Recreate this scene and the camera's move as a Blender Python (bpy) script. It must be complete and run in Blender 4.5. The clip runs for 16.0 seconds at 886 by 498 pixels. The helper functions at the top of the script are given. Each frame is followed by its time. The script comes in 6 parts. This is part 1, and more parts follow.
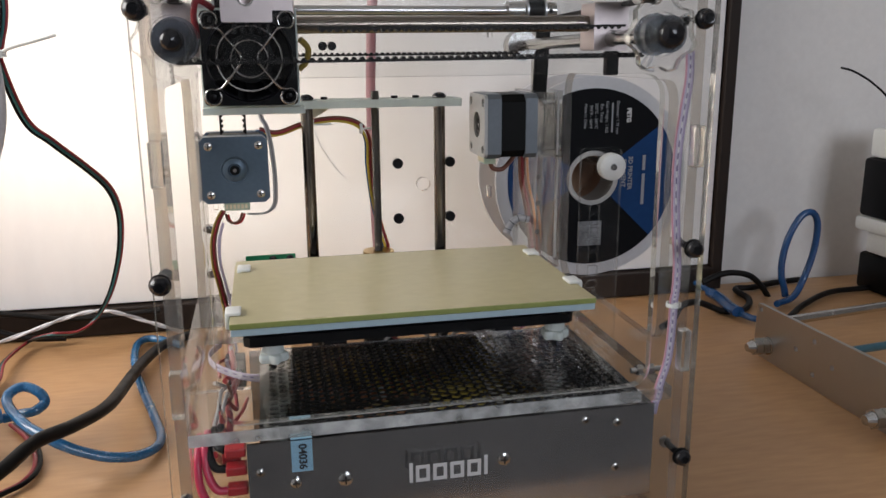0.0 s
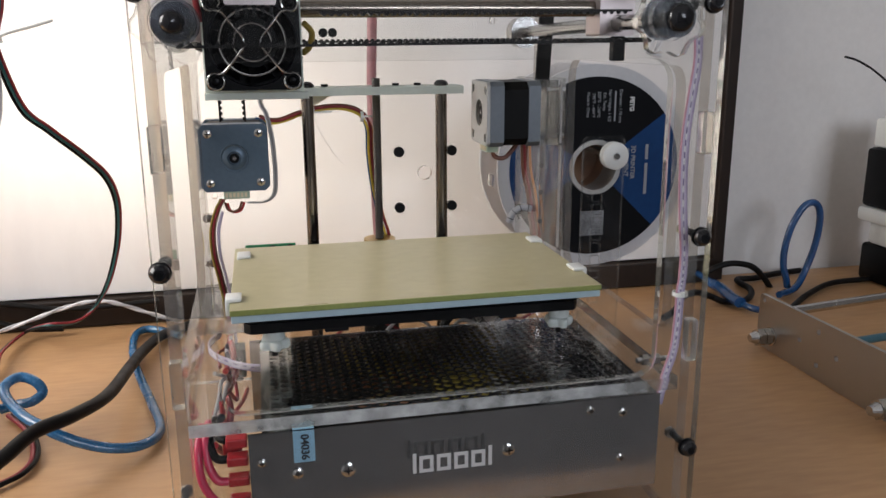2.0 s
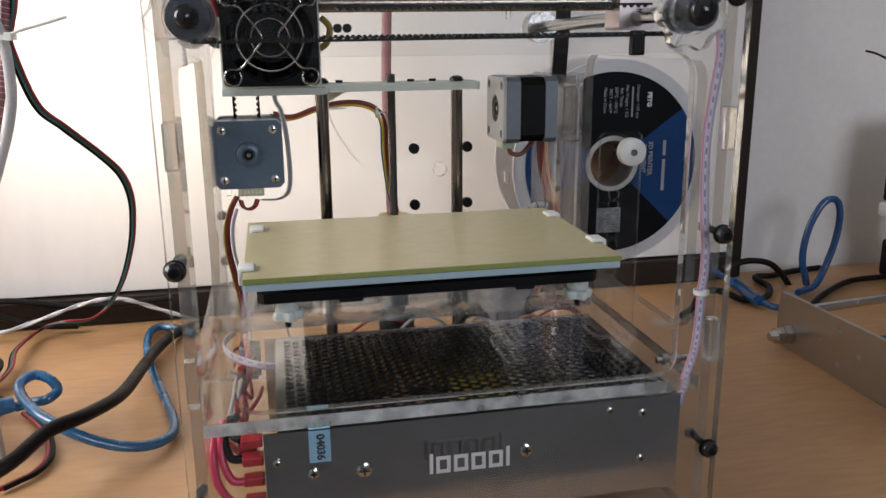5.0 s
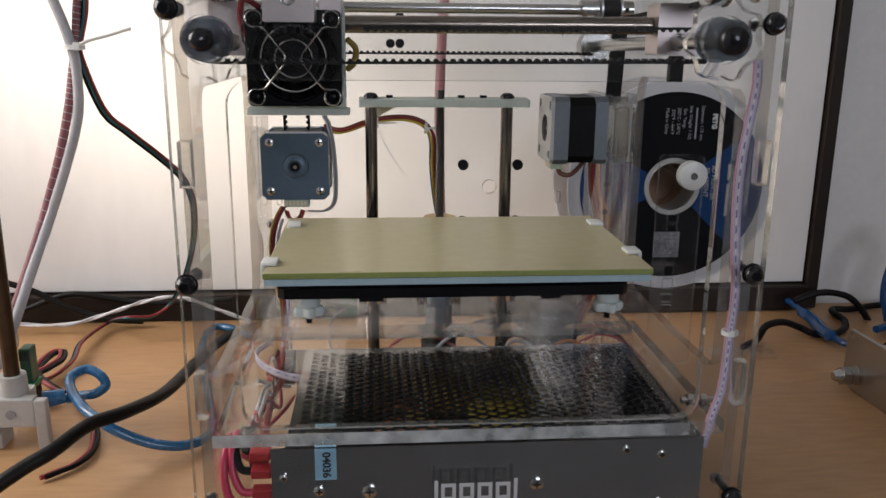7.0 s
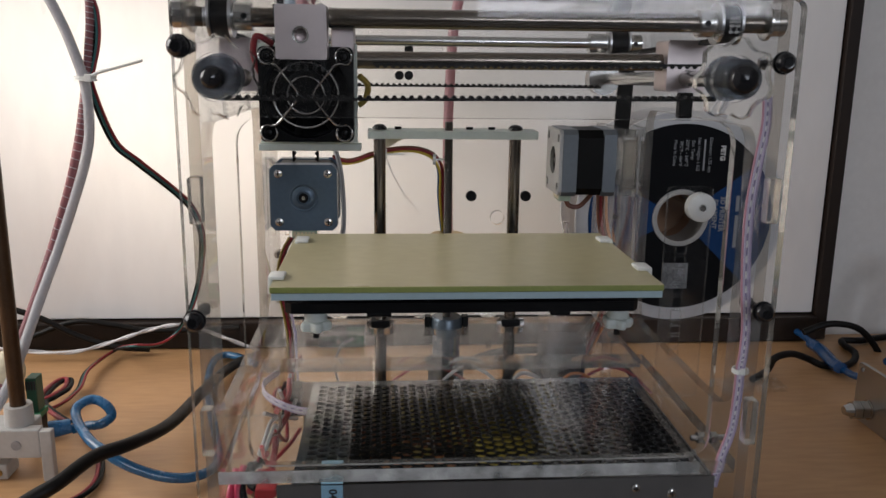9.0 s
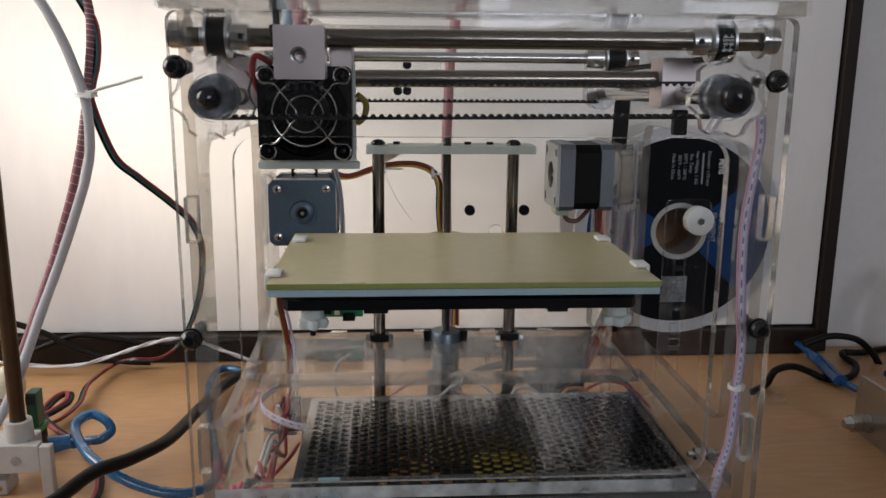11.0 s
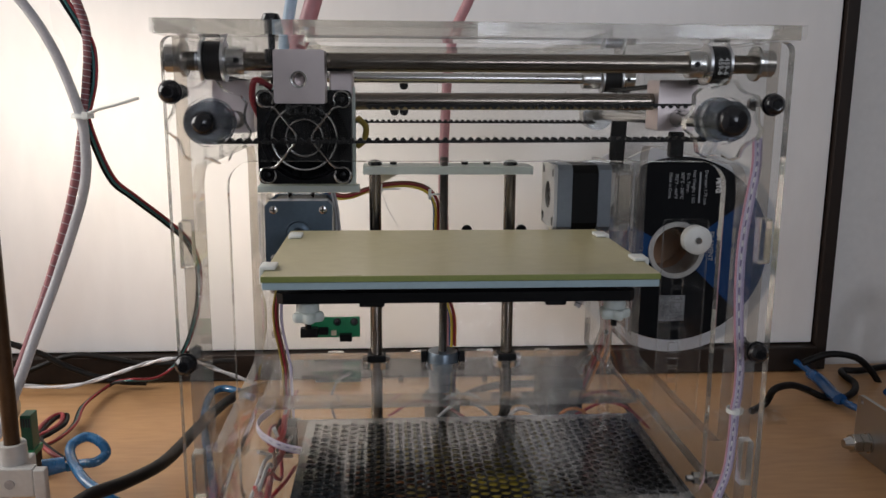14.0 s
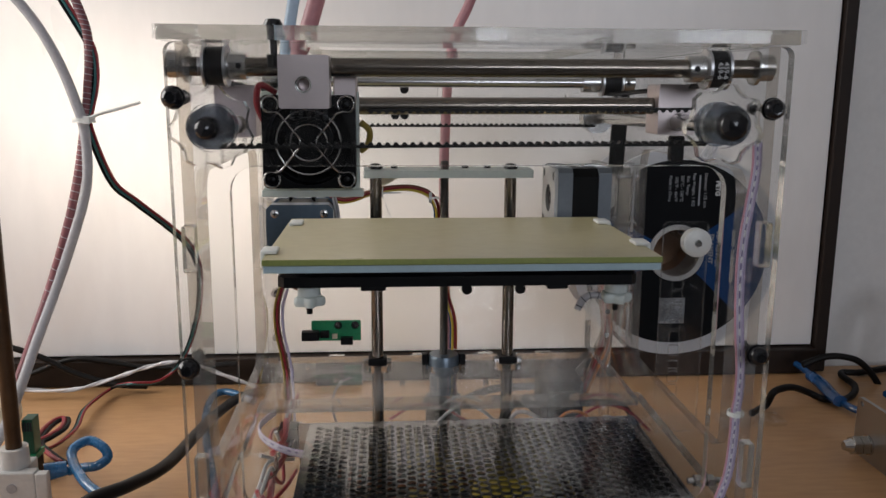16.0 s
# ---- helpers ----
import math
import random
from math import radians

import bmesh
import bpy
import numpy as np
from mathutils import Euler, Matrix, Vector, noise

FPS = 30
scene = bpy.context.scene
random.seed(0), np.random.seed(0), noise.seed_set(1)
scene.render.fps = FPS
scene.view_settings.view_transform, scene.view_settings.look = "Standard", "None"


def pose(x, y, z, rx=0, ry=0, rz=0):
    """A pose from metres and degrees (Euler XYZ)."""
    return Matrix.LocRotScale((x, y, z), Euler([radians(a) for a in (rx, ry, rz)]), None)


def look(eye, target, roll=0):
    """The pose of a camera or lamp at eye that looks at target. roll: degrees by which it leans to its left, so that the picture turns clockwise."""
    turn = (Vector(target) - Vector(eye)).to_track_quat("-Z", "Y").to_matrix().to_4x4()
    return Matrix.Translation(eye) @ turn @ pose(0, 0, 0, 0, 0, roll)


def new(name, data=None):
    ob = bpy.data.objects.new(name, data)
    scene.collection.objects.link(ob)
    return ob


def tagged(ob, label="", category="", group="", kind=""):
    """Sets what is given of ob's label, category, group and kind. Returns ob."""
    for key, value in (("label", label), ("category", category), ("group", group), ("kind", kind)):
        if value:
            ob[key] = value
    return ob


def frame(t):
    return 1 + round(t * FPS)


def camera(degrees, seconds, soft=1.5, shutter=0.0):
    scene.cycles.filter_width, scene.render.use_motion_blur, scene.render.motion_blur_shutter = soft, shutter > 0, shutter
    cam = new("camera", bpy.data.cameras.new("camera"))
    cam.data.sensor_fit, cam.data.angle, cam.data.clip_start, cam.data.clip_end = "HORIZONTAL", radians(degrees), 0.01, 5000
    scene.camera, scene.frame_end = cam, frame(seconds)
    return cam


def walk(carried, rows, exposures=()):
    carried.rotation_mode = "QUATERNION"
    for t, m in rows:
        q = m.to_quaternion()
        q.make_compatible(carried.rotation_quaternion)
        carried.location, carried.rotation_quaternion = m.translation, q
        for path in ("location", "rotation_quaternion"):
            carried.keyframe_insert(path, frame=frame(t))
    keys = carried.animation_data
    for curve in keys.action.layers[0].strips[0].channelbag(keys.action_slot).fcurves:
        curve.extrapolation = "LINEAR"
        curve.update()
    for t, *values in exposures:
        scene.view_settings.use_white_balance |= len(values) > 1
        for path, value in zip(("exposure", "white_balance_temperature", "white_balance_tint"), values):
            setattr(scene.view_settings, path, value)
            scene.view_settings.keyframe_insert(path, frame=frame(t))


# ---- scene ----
cam = camera(56.6, 16.0, soft=1.5)
PATH = [
    (0, (-0.0758, -0.3390, 0.2431), (0.3733, 1.7309, -0.2758), -0.4),
    (0.5, (-0.0779, -0.3368, 0.2442), (0.3799, 1.7277, -0.2856), -0.2),
    (1, (-0.0790, -0.3357, 0.2431), (0.3810, 1.7277, -0.2889), -0.3),
    (1.5, (-0.0779, -0.3346, 0.2409), (0.3788, 1.7287, -0.2910), -0.4),
    (2, (-0.0779, -0.3335, 0.2398), (0.3777, 1.7298, -0.2987), -0.3),
    (2.5, (-0.0768, -0.3335, 0.2398), (0.3744, 1.7298, -0.3008), -0.4),
    (3, (-0.0768, -0.3325, 0.2398), (0.3733, 1.7309, -0.3019), -0.4),
    (5.3, (-0.0790, -0.3270, 0.2387), (0.3297, 1.7418, -0.3107), -0.6),
    (5.5, (-0.0758, -0.3259, 0.2354), (0.3014, 1.7484, -0.3216), -0.7),
    (6, (-0.0659, -0.3205, 0.2365), (0.2055, 1.7604, -0.3543), 0.4),
    (6.5, (-0.0452, -0.3303, 0.2387), (0.1379, 1.7669, -0.3270), 0.8),
    (7, (-0.0420, -0.3270, 0.2474), (0.1270, 1.7789, -0.2910), 0.5),
    (7.5, (-0.0485, -0.3226, 0.2507), (0.1259, 1.7865, -0.2725), 0.7),
    (8, (-0.0463, -0.3248, 0.2518), (0.1215, 1.7876, -0.2572), 0.8),
    (8.5, (-0.0452, -0.3259, 0.2529), (0.1161, 1.7898, -0.2463), 0.7),
    (9, (-0.0431, -0.3248, 0.2529), (0.1106, 1.7963, -0.2278), 0.7),
    (11.5, (-0.0398, -0.3259, 0.2583), (0.1041, 1.8018, -0.1995), 0.5),
    (12, (-0.0398, -0.3226, 0.2594), (0.1095, 1.8029, -0.1984), 0.4),
    (12.5, (-0.0409, -0.3226, 0.2605), (0.1128, 1.8040, -0.1929), 0.4),
    (13, (-0.0409, -0.3237, 0.2627), (0.1106, 1.8061, -0.1788), 0.3),
    (13.5, (-0.0398, -0.3237, 0.2616), (0.1117, 1.8072, -0.1690), 0.5),
    (14, (-0.0387, -0.3237, 0.2605), (0.1095, 1.8105, -0.1602), 0.4),
    (14.5, (-0.0387, -0.3248, 0.2605), (0.1106, 1.8094, -0.1581), 0.4),
    (15, (-0.0387, -0.3248, 0.2616), (0.1117, 1.8094, -0.1570), 0.4),
    (15.5, (-0.0387, -0.3248, 0.2616), (0.1095, 1.8094, -0.1559), 0.3),
    (16, (-0.0398, -0.3248, 0.2616), (0.1106, 1.8105, -0.1537), 0.3),
]
EXPOSURES = [(0, 0.08), (2, 0.12), (5.5, 0.06), (6.5, -0.10), (7.5, -0.30), (9, -0.40), (12, -0.40), (16, -0.40)]
walk(cam, [(t, look(eye, target, roll)) for t, eye, target, roll in PATH], EXPOSURES)

# ---------------------------------------------------------------- light
scene.cycles.transparent_max_bounces = 32
world = bpy.data.worlds.new("room_light")
scene.world = world
world.use_nodes = True
wn = world.node_tree.nodes["Background"]
wn.inputs[0].default_value = (0.80, 0.88, 1.0, 1)
wn.inputs[1].default_value = 0.25


def area_lamp(name, eye, target, sx, sy, watts, colour):
    data = bpy.data.lights.new(name, "AREA")
    data.shape, data.size, data.size_y = "RECTANGLE", sx, sy
    data.energy, data.color = watts, colour
    ob = new(name, data)
    ob.matrix_world = look(eye, target)
    return ob


area_lamp("window_light_west", (-0.84, 0.13, 0.52), (0.05, 0.32, 0.20), 0.46, 0.54, 7.2, (1.0, 0.965, 0.94))
# Narrow warm beam added for the bright patch on the board; source unseen.
beam = area_lamp("board_glow_beam", (-0.83, 0.10, 0.45), (-0.17, 0.40, 0.19), 0.08, 0.16, 0.35, (1.0, 0.89, 0.77))
beam.data.spread = radians(23)
# Cool fill light added behind the camera; no window is seen there.
area_lamp("fill_light_south", (0.75, -2.48, 0.85), (0.10, 0.1, 0.15), 1.0, 0.9, 20.0, (0.82, 0.87, 0.99))


# ---------------------------------------------------------------- mesh helpers
def part(name, bm, material, parent=None, label="", smooth=False):
    me = bpy.data.meshes.new(name)
    bmesh.ops.recalc_face_normals(bm, faces=bm.faces)
    bm.to_mesh(me)
    bm.free()
    for m in material if isinstance(material, (list, tuple)) else [material]:
        me.materials.append(m)
    if smooth:
        for p in me.polygons:
            p.use_smooth = True
        me.set_sharp_from_angle(angle=radians(40))
    ob = new(name, me)
    if parent is not None:
        ob.parent = parent
    if label:
        ob["label"] = label
    return ob


def thing(name, label, category, group="", kind=""):
    return tagged(new(name), label, category, group, kind)


def clear(ob):
    """A clear pane: daylight passes it."""
    ob.visible_shadow = False
    return ob


def box(bm, x0, x1, y0, y1, z0, z1, bevel=0.0, mi=0):
    m = Matrix.LocRotScale(((x0 + x1) / 2, (y0 + y1) / 2, (z0 + z1) / 2), None, (x1 - x0, y1 - y0, z1 - z0))
    vs = bmesh.ops.create_cube(bm, size=1.0, matrix=m)["verts"]
    fs = list({f for v in vs for f in v.link_faces})
    for f in fs:
        f.material_index = mi
    if bevel:
        es = list({e for v in vs for e in v.link_edges})
        bmesh.ops.bevel(bm, geom=es, offset=bevel, segments=2, affect="EDGES", profile=0.5)
    return vs


def cyl(bm, p0, p1, r, r2=None, seg=20, caps=True, mi=0):
    p0, p1 = Vector(p0), Vector(p1)
    d = p1 - p0
    m = Matrix.Translation((p0 + p1) / 2) @ d.to_track_quat("Z", "Y").to_matrix().to_4x4()
    vs = bmesh.ops.create_cone(bm, cap_ends=caps, segments=seg, radius1=r, radius2=r if r2 is None else r2, depth=d.length, matrix=m)["verts"]
    for f in {f for v in vs for f in v.link_faces}:
        f.material_index = mi
    return vs


def ball(bm, c, r, sz=(1, 1, 1), seg=14):
    return bmesh.ops.create_uvsphere(bm, u_segments=seg, v_segments=seg // 2 + 1, radius=r,
                                     matrix=Matrix.LocRotScale(c, None, sz))["verts"]


def lathe(bm, profile, m, seg=32, closed=False):
    """Turns a profile of (radius, height) round the local z of m."""
    rings = []
    for r, h in profile:
        rings.append([bm.verts.new(m @ Vector((r * math.cos(a), r * math.sin(a), h)))
                      for a in (2 * math.pi * k / seg for k in range(seg))])
    if closed:
        rings.append(rings[0])
    for a, b in zip(rings, rings[1:]):
        for k in range(seg):
            bm.faces.new((a[k], a[(k + 1) % seg], b[(k + 1) % seg], b[k]))
    if not closed:
        for ring in (rings[0], rings[-1]):
            if (ring[0].co - ring[seg // 2].co).length > 1e-6:
                bm.faces.new(ring)


def smooth_line(pts, n=8):
    pts = [Vector(p) for p in pts]
    ext = [2 * pts[0] - pts[1], *pts, 2 * pts[-1] - pts[-2]]
    out = []
    for i in range(1, len(ext) - 2):
        a, b, c, d = ext[i - 1:i + 3]
        for k in range(n):
            t = k / n
            out.append(0.5 * (2 * b + (c - a) * t + (2 * a - 5 * b + 4 * c - d) * t * t + (3 * b - a - 3 * c + d) * t ** 3))
    return out + [pts[-1]]


def tube(bm, pts, r, seg=10, n=8, flat=1.0, mi=0):
    """A bent cable through the points; flat < 1 presses it to a ribbon."""
    line = smooth_line(pts, n) if n > 1 else [Vector(p) for p in pts]
    up, rings = Vector((0.13, 0.21, 0.97)), []
    for i, p in enumerate(line):
        d = (line[min(i + 1, len(line) - 1)] - line[max(i - 1, 0)]).normalized()
        side = d.cross(up)
        side = side.normalized() if side.length > 1e-4 else Vector((1, 0, 0))
        top = side.cross(d)
        rings.append([bm.verts.new(p + r * (math.cos(a) * side + flat * math.sin(a) * top))
                      for a in (2 * math.pi * k / seg for k in range(seg))])
    for a, b in zip(rings, rings[1:]):
        for k in range(seg):
            bm.faces.new((a[k], a[(k + 1) % seg], b[(k + 1) % seg], b[k])).material_index = mi
    for ring in (rings[0], rings[-1]):
        bm.faces.new(ring).material_index = mi


def round_rect(x0, x1, z0, z1, r, n=6):
    out = []
    for cx, cz, a0 in ((x1 - r, z1 - r, 0), (x0 + r, z1 - r, 90), (x0 + r, z0 + r, 180), (x1 - r, z0 + r, 270)):
        for k in range(n + 1):
            a = radians(a0 + 90 * k / n)
            out.append((cx + r * math.cos(a), cz + r * math.sin(a)))
    return out


def circle(cx, cz, r, n=14):
    return [(cx + r * math.cos(2 * math.pi * k / n), cz + r * math.sin(2 * math.pi * k / n)) for k in range(n)]


def sheet(bm, loops, m, thick, rim=1):
    """A cut sheet: the first loop is its outline, the others are holes, all in the local xy of m; it is thick along local z."""
    edges = []
    for loop in loops:
        vs = [bm.verts.new((x, y, 0)) for x, y in loop]
        edges += [bm.edges.new((vs[i], vs[(i + 1) % len(vs)])) for i in range(len(vs))]
    made = [g for g in bmesh.ops.triangle_fill(bm, use_beauty=True, edges=edges)["geom"] if isinstance(g, bmesh.types.BMFace)]
    ext = bmesh.ops.extrude_face_region(bm, geom=made)["geom"]
    top = [g for g in ext if isinstance(g, bmesh.types.BMVert)]
    bmesh.ops.translate(bm, verts=top, vec=(0, 0, thick))
    for f in bm.faces:
        f.normal_update()
        if abs(f.normal.z) < 0.5:
            f.material_index = rim
    bmesh.ops.transform(bm, matrix=m, verts=bm.verts)


FRONT = Matrix(((1, 0, 0, 0), (0, 0, 1, 0), (0, 1, 0, 0), (0, 0, 0, 1)))     # local x, y, z become x, z, y
SIDE = Matrix(((0, 0, 1, 0), (1, 0, 0, 0), (0, 1, 0, 0), (0, 0, 0, 1)))      # local x, y, z become y, z, x


# ---------------------------------------------------------------- materials
def material(name, colour, rough=0.5, metal=0.0, vary=0.12, scale=60.0, bump=0.0, grain=(1, 1, 1), spread=None,
             coat=0.0, wear=0.0, spec=0.5):
    """A surface with grain, blotches and fine relief; sizes in repeats a metre."""
    m = bpy.data.materials.new(name)
    m.use_nodes = True
    nt = m.node_tree
    bs = nt.nodes["Principled BSDF"]
    co = nt.nodes.new("ShaderNodeTexCoord")
    mp = nt.nodes.new("ShaderNodeMapping")
    mp.inputs["Scale"].default_value = grain
    nt.links.new(co.outputs["Object"], mp.inputs["Vector"])
    fine, broad = nt.nodes.new("ShaderNodeTexNoise"), nt.nodes.new("ShaderNodeTexNoise")
    fine.inputs["Scale"].default_value, fine.inputs["Detail"].default_value = scale * 6, 6
    broad.inputs["Scale"].default_value, broad.inputs["Detail"].default_value = scale * 0.5, 4
    for n in (fine, broad):
        nt.links.new(mp.outputs["Vector"], n.inputs["Vector"])
    add = nt.nodes.new("ShaderNodeMath")
    add.operation = "ADD"
    nt.links.new(fine.outputs["Fac"], add.inputs[0])
    nt.links.new(broad.outputs["Fac"], add.inputs[1])
    ramp = nt.nodes.new("ShaderNodeMapRange")
    ramp.inputs["From Min"].default_value, ramp.inputs["From Max"].default_value = 0.6, 1.4
    nt.links.new(add.outputs[0], ramp.inputs["Value"])
    mix = nt.nodes.new("ShaderNodeMix")
    mix.data_type = "RGBA"
    other = spread if spread else tuple(c * (1 - vary * 2) for c in colour)
    mix.inputs["A"].default_value = (*other, 1)
    mix.inputs["B"].default_value = (*[min(1, c * (1 + (0 if spread else vary))) for c in colour], 1)
    nt.links.new(ramp.outputs[0], mix.inputs["Factor"])
    nt.links.new(mix.outputs["Result"], bs.inputs["Base Color"])
    rr = nt.nodes.new("ShaderNodeMapRange")
    rr.inputs["From Min"].default_value, rr.inputs["From Max"].default_value = 0.3, 0.7
    rr.inputs["To Min"].default_value, rr.inputs["To Max"].default_value = max(0.02, rough - 0.08 - wear), min(1, rough + 0.08 + wear)
    nt.links.new(broad.outputs["Fac"], rr.inputs["Value"])
    nt.links.new(rr.outputs[0], bs.inputs["Roughness"])
    bs.inputs["Metallic"].default_value = metal
    bs.inputs["Coat Weight"].default_value = coat
    bs.inputs["Specular IOR Level"].default_value = spec
    if bump:
        bp = nt.nodes.new("ShaderNodeBump")
        bp.inputs["Strength"].default_value, bp.inputs["Distance"].default_value = bump, 0.0006
        nt.links.new(fine.outputs["Fac"], bp.inputs["Height"])
        nt.links.new(bp.outputs["Normal"], bs.inputs["Normal"])
    return m


def acrylic(name, tint, gloss_rough, milk):
    """Clear acrylic: lets light straight through, mirrors at its faces, with a diffuse haze set by milk."""
    m = bpy.data.materials.new(name)
    m.use_nodes = True
    nt = m.node_tree
    nt.nodes.clear()
    out = nt.nodes.new("ShaderNodeOutputMaterial")
    tr, gl, df = nt.nodes.new("ShaderNodeBsdfTransparent"), nt.nodes.new("ShaderNodeBsdfGlossy"), nt.nodes.new("ShaderNodeBsdfDiffuse")
    tr.inputs[0].default_value = (*tint, 1)
    gl.inputs["Roughness"].default_value = gloss_rough
    df.inputs[0].default_value = (0.85, 0.86, 0.86, 1)
    lw, pw, fr = nt.nodes.new("ShaderNodeLayerWeight"), nt.nodes.new("ShaderNodeMath"), nt.nodes.new("ShaderNodeMath")
    lw.inputs["Blend"].default_value = 0.5
    pw.operation, pw.inputs[1].default_value = "POWER", 5.0
    fr.operation, fr.inputs[1].default_value, fr.inputs[2].default_value = "MULTIPLY_ADD", 0.94, 0.022
    nt.links.new(lw.outputs["Facing"], pw.inputs[0])
    nt.links.new(pw.outputs[0], fr.inputs[0])
    no = nt.nodes.new("ShaderNodeTexNoise")
    no.inputs["Scale"].default_value, no.inputs["Detail"].default_value = 90.0, 5
    co = nt.nodes.new("ShaderNodeTexCoord")
    nt.links.new(co.outputs["Object"], no.inputs["Vector"])
    mr = nt.nodes.new("ShaderNodeMapRange")
    mr.inputs["From Min"].default_value, mr.inputs["From Max"].default_value = 0.35, 0.8
    mr.inputs["To Min"].default_value, mr.inputs["To Max"].default_value = milk * 0.4, milk * 1.6
    nt.links.new(no.outputs["Fac"], mr.inputs["Value"])
    a, b = nt.nodes.new("ShaderNodeMixShader"), nt.nodes.new("ShaderNodeMixShader")
    nt.links.new(mr.outputs[0], a.inputs[0])
    nt.links.new(tr.outputs[0], a.inputs[1])
    nt.links.new(df.outputs[0], a.inputs[2])
    nt.links.new(fr.outputs[0], b.inputs[0])
    nt.links.new(a.outputs[0], b.inputs[1])
    nt.links.new(gl.outputs[0], b.inputs[2])
    nt.links.new(b.outputs[0], out.inputs[0])
    return m


def let_through(m, share):
    """Milky plastic: part of the light comes through from behind."""
    nt = m.node_tree
    out, bs = nt.nodes["Material Output"], nt.nodes["Principled BSDF"]
    tl, mx = nt.nodes.new("ShaderNodeBsdfTranslucent"), nt.nodes.new("ShaderNodeMixShader")
    nt.links.new(bs.inputs["Base Color"].links[0].from_socket, tl.inputs["Color"])
    mx.inputs[0].default_value = share
    nt.links.new(bs.outputs[0], mx.inputs[1])
    nt.links.new(tl.outputs[0], mx.inputs[2])
    nt.links.new(mx.outputs[0], out.inputs["Surface"])


def cut_edge(name):
    """The sawn edge of clear acrylic: bends and mirrors light, slightly frosted."""
    m = bpy.data.materials.new(name)
    m.use_nodes = True
    nt = m.node_tree
    nt.nodes.clear()
    out = nt.nodes.new("ShaderNodeOutputMaterial")
    gs, tr, df = nt.nodes.new("ShaderNodeBsdfGlass"), nt.nodes.new("ShaderNodeBsdfTransparent"), nt.nodes.new("ShaderNodeBsdfDiffuse")
    gs.inputs["Color"].default_value, gs.inputs["Roughness"].default_value, gs.inputs["IOR"].default_value = (0.88, 0.87, 0.84, 1), 0.035, 1.45
    tr.inputs[0].default_value = (0.62, 0.62, 0.60, 1)
    df.inputs[0].default_value = (0.86, 0.86, 0.84, 1)
    a, b = nt.nodes.new("ShaderNodeMixShader"), nt.nodes.new("ShaderNodeMixShader")
    a.inputs[0].default_value, b.inputs[0].default_value = 0.30, 0.06
    nt.links.new(gs.outputs[0], a.inputs[1])
    nt.links.new(tr.outputs[0], a.inputs[2])
    nt.links.new(a.outputs[0], b.inputs[1])
    nt.links.new(df.outputs[0], b.inputs[2])
    nt.links.new(b.outputs[0], out.inputs[0])
    return m


ACRYL = [acrylic("acrylic_face", (0.978, 0.982, 0.980), 0.02, 0.004), cut_edge("acrylic_cut_edge")]
# Whitened so that the floor's front edge looks lit.
LIP = acrylic("lit_floor_edge", (0.72, 0.72, 0.70), 0.12, 0.42)
FROST = acrylic("frosted_cut_marks", (0.90, 0.90, 0.90), 0.15, 0.12)
# Milky haze painted in for the white board's reflection on the rear shelf.
HAZED = acrylic("shelf_face_reflection", (0.93, 0.93, 0.93), 0.06, 0.11)
# Taupe tint painted in for the bench colour bent through the side rims.
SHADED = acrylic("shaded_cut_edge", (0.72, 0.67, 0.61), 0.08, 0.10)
SLEEVE = acrylic("clear_sleeve", (0.55, 0.58, 0.62), 0.06, 0.03)
M_TABLE = material("table_wood_laminate", (0.56, 0.325, 0.155), 0.42, vary=0.10, scale=15, bump=0.10, grain=(0.45, 2.4, 1), spread=(0.41, 0.222, 0.098))
M_BOARD = material("white_lacquered_board", (0.79, 0.765, 0.745), 0.32, vary=0.03, scale=9, bump=0.02, grain=(1.4, 1, 0.5))
M_WALL = material("cream_wall_paint", (0.80, 0.785, 0.76), 0.8, vary=0.03, scale=25, bump=0.15)
M_DARKWOOD = material("dark_brown_wood", (0.017, 0.0095, 0.006), 0.5, vary=0.2, scale=30, grain=(1, 1, 0.2), bump=0.1, spec=0.28)
M_BLACK = material("black_plastic", (0.0035, 0.0035, 0.004), 0.45, vary=0.1, scale=90, spec=0.16)
M_FAN = material("black_fan_plastic", (0.002, 0.002, 0.0024), 0.35, vary=0.1, scale=90, spec=0.14)
M_RUBBER = material("black_rubber", (0.005, 0.004, 0.0036), 0.5, vary=0.15, scale=120, bump=0.15, spec=0.22)
M_BLACKGLOSS = material("black_oxide_screw", (0.010, 0.010, 0.012), 0.18, vary=0.1, scale=90)
M_STEEL = material("polished_steel", (0.55, 0.54, 0.52), 0.22, metal=1.0, vary=0.05, scale=60)
M_ROD = material("smooth_rod_steel", (0.22, 0.19, 0.16), 0.20, metal=1.0, vary=0.08, scale=40)
M_ALU = material("brushed_aluminium", (0.60, 0.60, 0.61), 0.34, metal=1.0, vary=0.05, scale=40, grain=(0.2, 1, 6), bump=0.05)
M_ALUBLOCK = material("cast_aluminium_block", (0.56, 0.49, 0.48), 0.40, metal=1.0, vary=0.06, scale=80, bump=0.06)
M_PSU = material("galvanised_sheet_metal", (0.34, 0.34, 0.35), 0.19, metal=1.0, vary=0.07, scale=16, bump=0.03)
M_MOTOR = material("motor_end_cap_metal", (0.085, 0.125, 0.17), 0.42, metal=0.45, vary=0.08, scale=60, bump=0.06)
M_MOTORBLK = material("motor_black_laminations", (0.003, 0.003, 0.003), 0.5, vary=0.2, scale=50, spec=0.14)
M_WHITE = material("white_plastic", (0.78, 0.79, 0.76), 0.40, vary=0.03, scale=90)
M_MILK = material("milky_acrylic_plate", (0.80, 0.86, 0.83), 0.30, vary=0.03, scale=60)
